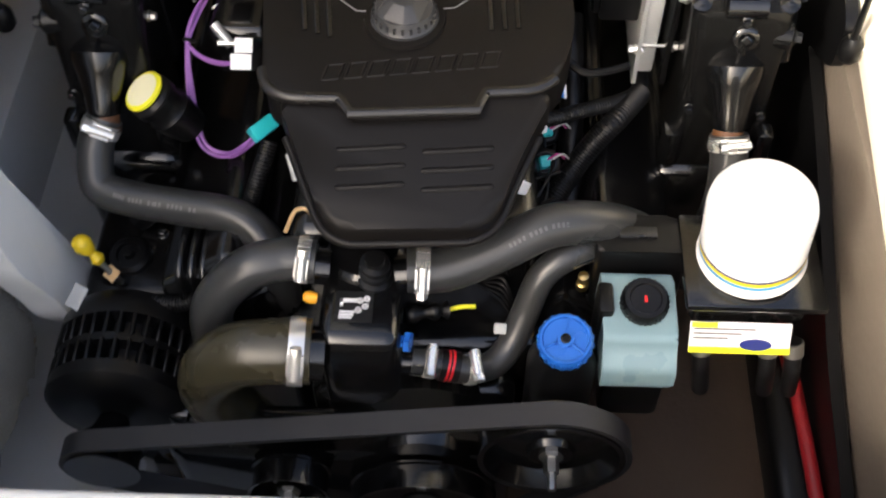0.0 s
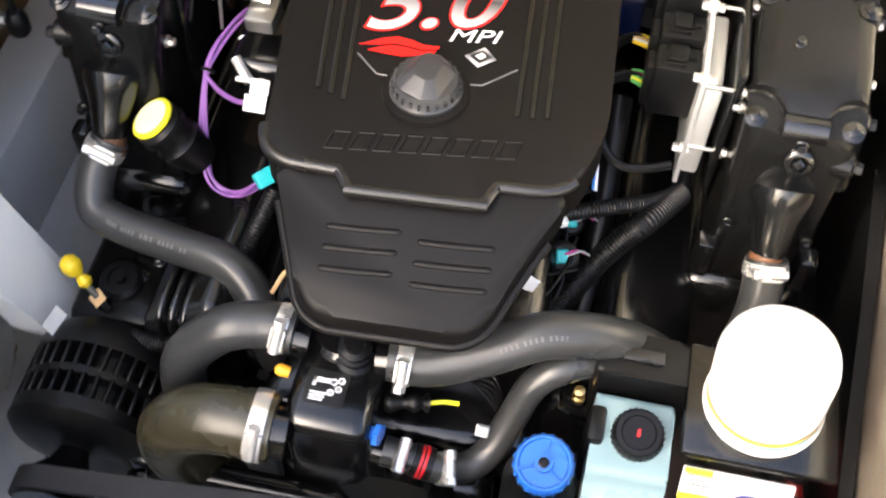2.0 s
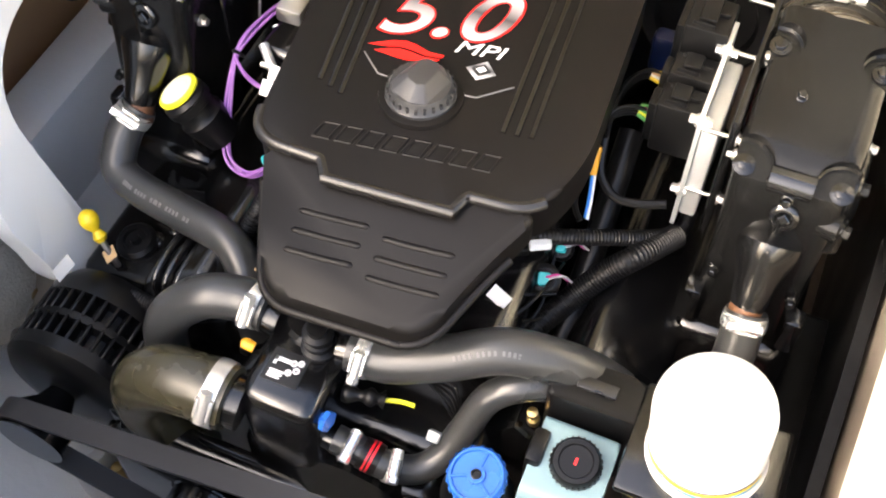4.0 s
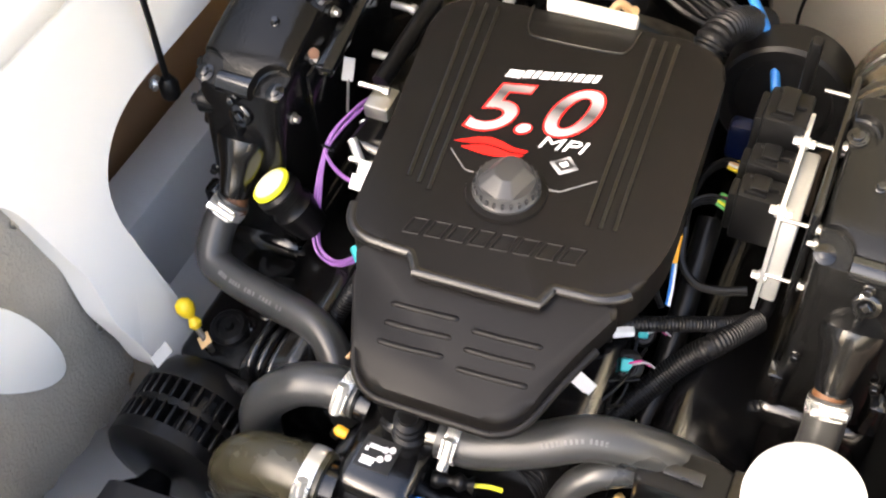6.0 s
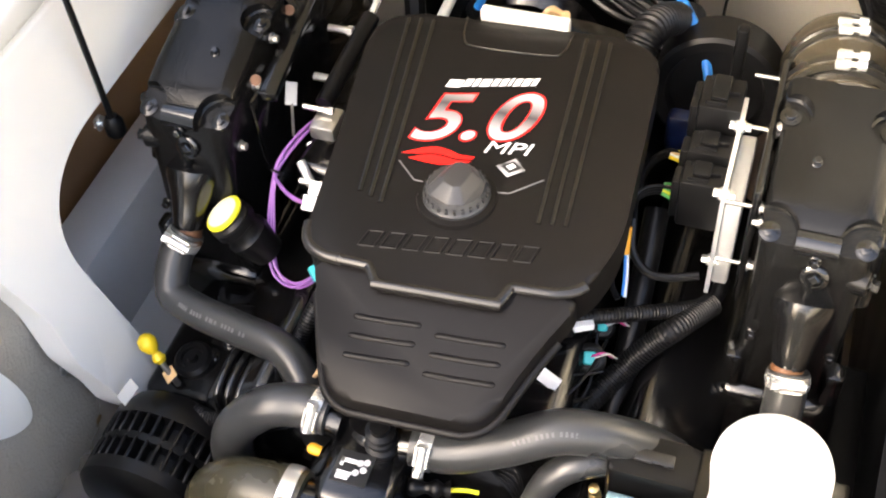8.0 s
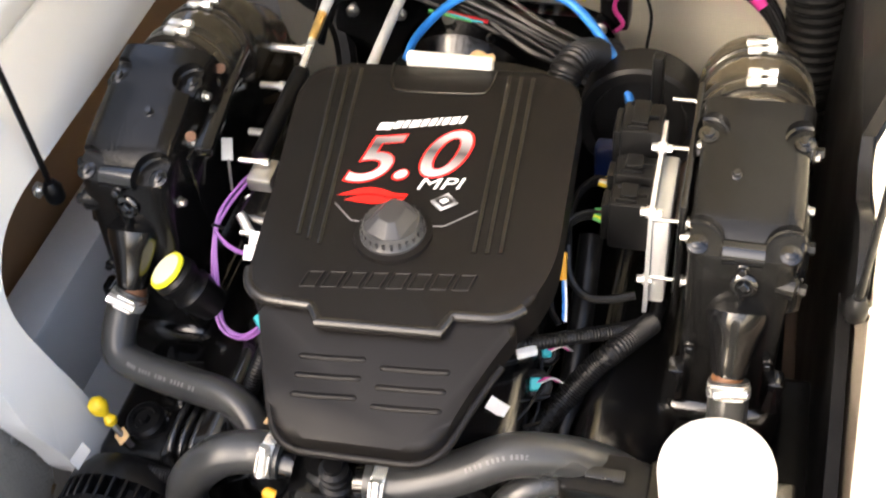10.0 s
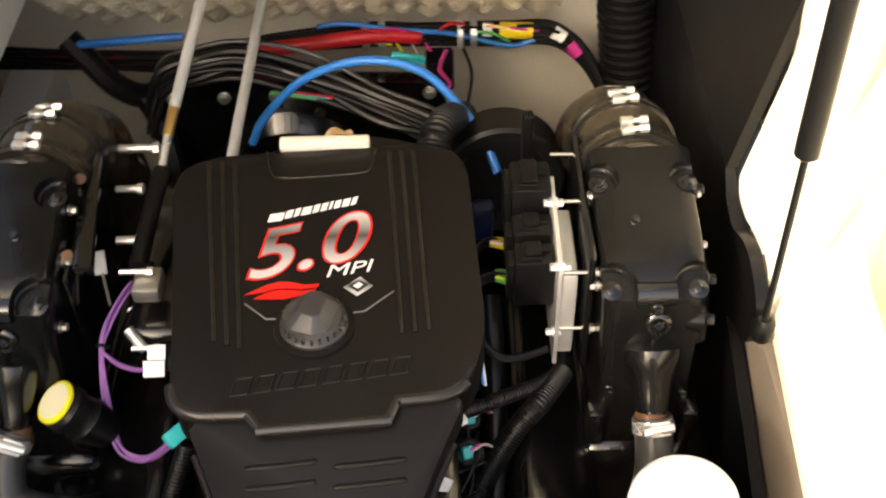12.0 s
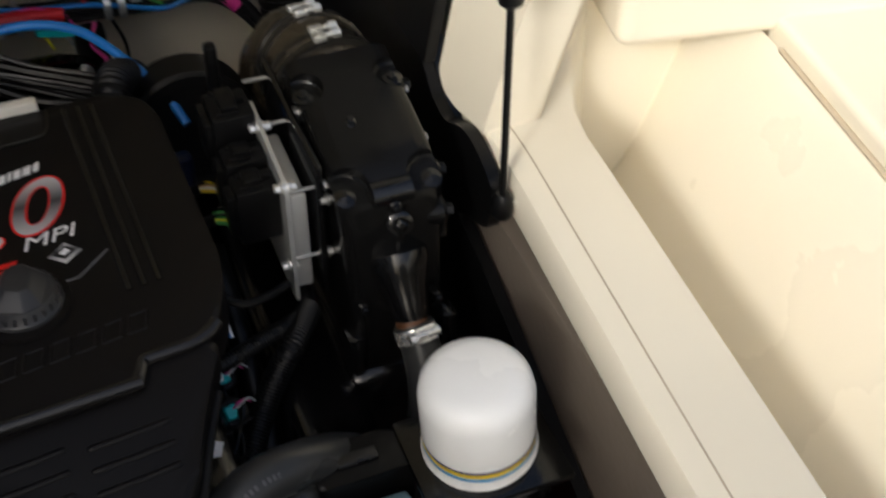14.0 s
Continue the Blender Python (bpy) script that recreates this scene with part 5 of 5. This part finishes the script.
# faded print on the hoses, as plain bars
def hose_print(parent, pts, r, t0, t1, count):
    line = spline(pts, 24)
    for k in range(count):
        i = int((t0 + (t1 - t0) * k / count) * (len(line) - 2))
        p, d = line[i], (line[i + 1] - line[i]).normalized()
        n = Vector((0, -0.62, 0.78))
        n = (n - d * n.dot(d)).normalized()
        m = Matrix((d, n.cross(d), n)).transposed().to_4x4()
        m.translation = p + n * (r - 0.0002)
        if k % 5 != 4:
            part("faded_print", box((-0.0012, -0.0022, 0), (0.0012, 0.0022, 0.0006), 0, 1, m), FADED, parent, "", False)


for ob in [o for o in bpy.data.objects if o.get("label", "").startswith("grey-black rubber manifold hose")]:
    hose_print(ob, [(-0.318, 0.742, 0.765), (-0.285, 0.730, 0.760), (-0.235, 0.720, 0.762), (-0.180, 0.708, 0.765)], 0.0180, 0.25, 0.85, 22)
for ob in [o for o in bpy.data.objects if o.get("label", "").startswith("black rubber hose running")]:
    hose_print(ob, [(0.03, 0.632, 0.795), (0.075, 0.646, 0.806), (0.120, 0.664, 0.820), (0.160, 0.676, 0.812)], 0.0205, 0.45, 0.95, 20)

# ---- cables along the transom ----
hn = thing("transom_harness", (0, 1.45, 0.75), "thick taped wiring harness along the transom", "wiring harness")
spine = [(-0.55, 1.46, 0.775), (-0.38, 1.45, 0.77), (-0.25, 1.45, 0.765), (-0.144, 1.45, 0.788), (-0.002, 1.45, 0.803), (0.10, 1.45, 0.800), (0.19, 1.45, 0.803), (0.27, 1.445, 0.795), (0.325, 1.42, 0.74), (0.34, 1.38, 0.66)]
for k in range(14):
    a = 2 * math.pi * k / 14
    rr = 0.017 * math.sqrt(random.random())
    pts = [Vector(p) + Vector((0, rr * math.cos(a) + random.uniform(-0.004, 0.004), rr * math.sin(a) + random.uniform(-0.004, 0.004))) for p in spine]
    mt = (CONDUIT, CONDUIT, DARK, CONDUIT, RED, CONDUIT, DARK, DARK, CONDUIT, DARK, CONDUIT, DARK, CONDUIT, PINK)[k]
    wire("wire", pts, random.uniform(0.003, 0.0058), mt, hn)
part("red_cable", tube([(-0.17, 1.43, 0.785), (-0.144, 1.425, 0.795), (-0.07, 1.42, 0.808), (0.02, 1.425, 0.815), (0.08, 1.43, 0.808)], 0.0105, 14, 8), RED, hn, "thick red battery cable")
part("blue_tube", tube([(-0.40, 1.42, 0.815), (-0.3, 1.42, 0.822), (-0.24, 1.42, 0.825)], 0.006, 10, 6), BLUECABLE, hn)
part("blue_tube", tube([(-0.06, 1.43, 0.828), (-0.02, 1.43, 0.832), (0.05, 1.43, 0.82), (0.12, 1.43, 0.812), (0.2, 1.43, 0.79), (0.236, 1.43, 0.798)], 0.0034, 10, 6), BLUECABLE, hn)
part("yellow_sleeve", tube([(0.188, 1.436, 0.812), (0.233, 1.434, 0.810)], 0.0115, 16, 2), YELLOW, hn, "yellow marker sleeve")
for x in (0.0, 0.022, 0.13, 0.148):
    part("clip", lathe(along((x, 1.44, 0.806), (x + 1, 1.44, 0.81)), [(0.017, 0), (0.022, 0.001), (0.022, 0.008), (0.017, 0.009)], 18), ALU, hn, "pale metal cable clip")
for k in range(3):
    wire("lead", [(0.04 + 0.02 * k, 1.44, 0.81), (0.05 + 0.02 * k, 1.43, 0.79), (0.06 + 0.025 * k, 1.43, 0.76)], 0.002, (LEMON, GREYROD, PINK)[k], hn)
for k in range(12):
    x0 = -0.02 + 0.021 * k
    a = Vector((x0, 1.428 + random.uniform(-0.006, 0.004), 0.812 + random.uniform(-0.008, 0.012)))
    c = a + Vector((random.uniform(0.03, 0.06), random.uniform(-0.006, 0.006), random.uniform(-0.014, 0.008)))
    wire("lead", [a, (a + c) / 2 + Vector((0, -0.004, random.uniform(0.002, 0.010))), c], random.uniform(0.0016, 0.0026), (RED, LEMON, PINK, PRINTWHITE, DARK, BLUECABLE, RED, DARK, GREEN, TAN, PINK, DARK)[k], hn)
wire("hanging_lead", [(0.115, 1.41, 0.80), (0.105, 1.40, 0.775), (0.118, 1.39, 0.755), (0.10, 1.385, 0.74)], 0.0032, PINK, hn, "loose magenta lead")
for p, q, mt in (((0.262, 1.437, 0.806), (0.276, 1.432, 0.797), PRINTWHITE), ((0.284, 1.43, 0.79), (0.297, 1.424, 0.776), PINK), ((0.165, 1.437, 0.812), (0.178, 1.436, 0.812), PRINTWHITE)):
    part("marker", tube([p, q], 0.0098, 12, 2), mt, hn, "coloured tape marker")
part("relay", box((0.085, 1.40, 0.735), (0.125, 1.44, 0.785), 0.006), DARK, hn, "black relay block")
wire("drop_lead", [(0.135, 1.44, 0.79), (0.15, 1.45, 0.73), (0.145, 1.46, 0.66), (0.15, 1.47, 0.60)], 0.0024, DARK, hn)
wire("branch", [(-0.40, 1.43, 0.82), (-0.375, 1.42, 0.79), (-0.345, 1.41, 0.755), (-0.31, 1.41, 0.735), (-0.27, 1.42, 0.745), (-0.2, 1.43, 0.775)], 0.017, CONDUIT, hn, "thick black sheathed branch")
wire("branch", [(-0.31, 1.41, 0.735), (-0.285, 1.38, 0.70), (-0.27, 1.34, 0.65), (-0.265, 1.32, 0.58)], 0.016, CONDUIT, hn, "thick black sheathed branch")

h2 = thing("engine_harness", (0, 1.25, 0.80), "dark grey bundle of engine wires", "wiring harness")
spine = [(-0.255, 1.25, 0.82), (-0.235, 1.27, 0.865), (-0.190, 1.27, 0.888), (-0.133, 1.27, 0.892), (-0.05, 1.26, 0.872), (0.03, 1.24, 0.845), (0.10, 1.20, 0.835), (0.14, 1.16, 0.83)]
for k in range(16):
    a = 2 * math.pi * k / 16
    rr = 0.022 * math.sqrt(random.random())
    pts = [Vector(p) + Vector((0, rr * math.cos(a) + random.uniform(-0.006, 0.006), rr * math.sin(a) + random.uniform(-0.006, 0.006))) for p in spine]
    wire("wire", pts, random.uniform(0.0028, 0.0062), (CONDUIT, DARK, RUBBER, CONDUIT)[k % 4], h2)
for x0, mt in ((-0.10, GREEN), (-0.085, TEAL), (-0.08, RED)):
    wire("marked_wire", [(x0, 1.235, 0.868), (x0 + 0.025, 1.232, 0.866), (x0 + 0.055, 1.230, 0.862)], 0.0026, mt, h2)
part("teal_tag", box((-0.022, -0.004, -0.006), (0.022, 0.004, 0.006), 0.002, 1, Matrix.Translation((0.065, 1.33, 0.845)) @ Matrix.Rotation(radians(12), 4, "Y")), TEAL, h2, "teal plastic connector")
part("cord", tube([(-0.03, 1.14, 0.86), (-0.02, 1.15, 0.875), (-0.005, 1.15, 0.868), (0.0, 1.14, 0.88)], 0.005, 8, 6), TAN, h2, "frayed tan cord end")
for k in range(22):
    a = Vector((random.uniform(-0.24, 0.14), random.uniform(1.12, 1.24), random.uniform(0.70, 0.76)))
    b_ = a + Vector((random.uniform(-0.14, 0.14), random.uniform(0.0, 0.14), random.uniform(-0.05, 0.05)))
    wire("wire", [a, (a + b_) / 2 + Vector((0, 0, random.uniform(-0.01, 0.015))), b_], random.uniform(0.003, 0.008), (CONDUIT, DARK)[k % 2], h2)

ip = thing("transom_plate", (-0.09, 1.40, 0.45), "black inner transom plate behind the engine", "transom plate")
part("plate", slab(round_outline([(-0.29, 0.44, 0.04), (0.115, 0.44, 0.04), (0.115, 0.77, 0.05), (-0.29, 0.785, 0.06)]), lambda u, v, w: (u, w, v), 1.375, 1.40, 0.006), PAINT, ip)
part("boss", lathe(along((-0.10, 1.376, 0.64), (-0.10, 1.2, 0.64)), [(0.11, 0), (0.11, 0.03), (0.09, 0.05), (0.0, 0.05)], 40), PAINT, ip)
for k in range(6):
    b = bmesh.new()
    add_bolt(b, (-0.26 + 0.07 * k, 1.375, 0.755), (0, -1, 0.2), 0.007, 0.01)
    part("bolt", b, DULL, ip)
bc = thing("blue_cable", (-0.10, 1.2, 0.85), "bright blue plastic tube arching behind the cover", "tube")
part("tube", tube([(-0.125, 1.20, 0.82), (-0.103, 1.2, 0.861), (-0.051, 1.2, 0.914), (0.016, 1.195, 0.941), (0.080, 1.185, 0.934), (0.125, 1.165, 0.898), (0.154, 1.13, 0.872), (0.168, 1.10, 0.85)], 0.0052, 12, 10), BLUECABLE, bc)

vt = thing("bilge_hose", (0.36, 1.42, 0.50), "wide black corrugated bilge blower hose", "hose")
part("tube", tube([(0.354, 1.432, 0.90), (0.358, 1.43, 0.84), (0.368, 1.42, 0.73), (0.372, 1.40, 0.55), (0.36, 1.36, 0.42)], 0.040, 20, 10, 0.014, 0.004), DARK, vt)
bh = thing("starboard_panel", (0.40, 1.1, 0.45), "black sheet along the starboard side beside the elbow", "panel")
# black over the low stringer wall and aft of the liner edge
part("sheet", yz_slab(round_outline([(0.40, 0.45, 0), (0.40, 0.655, 0), (0.60, 0.700, 0.02), (0.78, 0.770, 0.02), (0.915, 0.812, 0.01), (0.842, 0.850, 0.01), (0.838, 0.905, 0.02), (0.90, 0.928, 0.05), (0.955, 0.898, 0.01), (0.988, 0.905, 0.01), (1.015, 0.930, 0), (1.5, 0.930, 0), (1.5, 0.45, 0)]), 0.396, 0.4085, 0.002), DARK, bh)
part("upper_sheet", starboard_slab(round_outline([(1.010, 0.930, 0), (1.050, 1.10, 0.04), (1.13, 1.5, 0), (1.52, 1.5, 0), (1.52, 0.930, 0)]), 0.396, 0.4085, 0.0), DARK, bh)
bs = thing("rubber_strip", (0.38, 0.6, 0.60), "black rubber strip along the bilge wall", "strip")
part("strip", box((0.355, 0.40, 0.560), (0.415, 0.95, 0.620), 0.012, 3), DARK, bs)
part("tie", lathe(along((0.415, 0.529, 0.66), (0.40, 0.529, 0.70)), [(0.010, -0.02), (0.012, 0), (0.006, 0.01)], 10), DARK, bs)
rc = thing("battery_cable", (0.37, 0.6, 0.62), "red battery cable lying on the rubber strip", "cable")
part("cable", tube([(0.372, 0.72, 0.63), (0.380, 0.64, 0.634), (0.386, 0.56, 0.630), (0.388, 0.48, 0.628), (0.389, 0.41, 0.628)], 0.0075, 12, 8), mat("dull red insulation", (0.24, 0.010, 0.014), 0.4), rc)

# ---- bilge and front ----
wd = thing("wooden_block", (-0.41, 0.64, 0.61), "small pale wooden block against the liner", "block")
part("block", box((-0.007, -0.011, -0.012), (0.007, 0.011, 0.006), 0.003, 2, Matrix.Translation((-0.412, 0.640, 0.622)) @ Matrix.Rotation(radians(20), 4, "X")), mat("pale wood", (0.32, 0.20, 0.08), 0.6), wd)
br = thing("drain_rod", (-0.266, 0.54, 0.42), "brass drain fitting standing in the bilge", "fitting")
part("rod", lathe(Matrix.Translation((-0.266, 0.541, 0.40)), [(0.008, 0), (0.008, 0.05), (0.011, 0.052), (0.011, 0.062), (0.008, 0.064), (0.008, 0.095), (0.010, 0.097), (0.006, 0.105), (0, 0.106)], 14), BRASS, br)
gt = thing("engine_mount", (-0.30, 0.55, 0.40), "grey cylindrical engine mount standing in the bilge", "engine mount")
part("post", lathe(Matrix.Translation((-0.305, 0.545, 0.40)), [(0.035, 0), (0.035, 0.02), (0.026, 0.03), (0.026, 0.12), (0.018, 0.13), (0, 0.13)], 28), STRINGER, gt)
part("bracket", box((-0.36, 0.56, 0.50), (-0.24, 0.64, 0.56), 0.01), PAINT, gt)
wp = thing("water_pump", (0.0, 0.54, 0.55), "black water pump housing behind the belt", "water pump")
part("housing", lathe(along((0.01, 0.59, 0.62), (0.01, 0.5, 0.62)), [(0.08, 0), (0.08, 0.03), (0.05, 0.05), (0.045, 0.07), (0.0, 0.07)], 36), PAINT, wp)
part("bracket", box((-0.22, 0.53, 0.60), (0.20, 0.56, 0.665), 0.012, 3), PAINT, wp)
for x in (-0.02, -0.005, 0.012, 0.024):
    b = bmesh.new()
    add_bolt(b, (x, 0.517, 0.60 + 0.006 * math.sin(x * 300)), (0, -0.6, 0.8), 0.005, 0.006)
    part("bolt", b, (BRASS, DULL)[x > 0], wp)
part("timing_cover", box((-0.25, 0.525, 0.41), (0.10, 0.575, 0.63), 0.03, 4), PAINT, wp)
part("support", box((0.08, 0.535, 0.52), (0.20, 0.58, 0.63), 0.015, 3), PAINT, wp)
setting("trim_bulkhead_edge", box((-0.36, 0.27, 0.812), (0.385, 0.388, 0.85), 0.008, 3), GELWHITE, "white gelcoat edge in front of the engine")
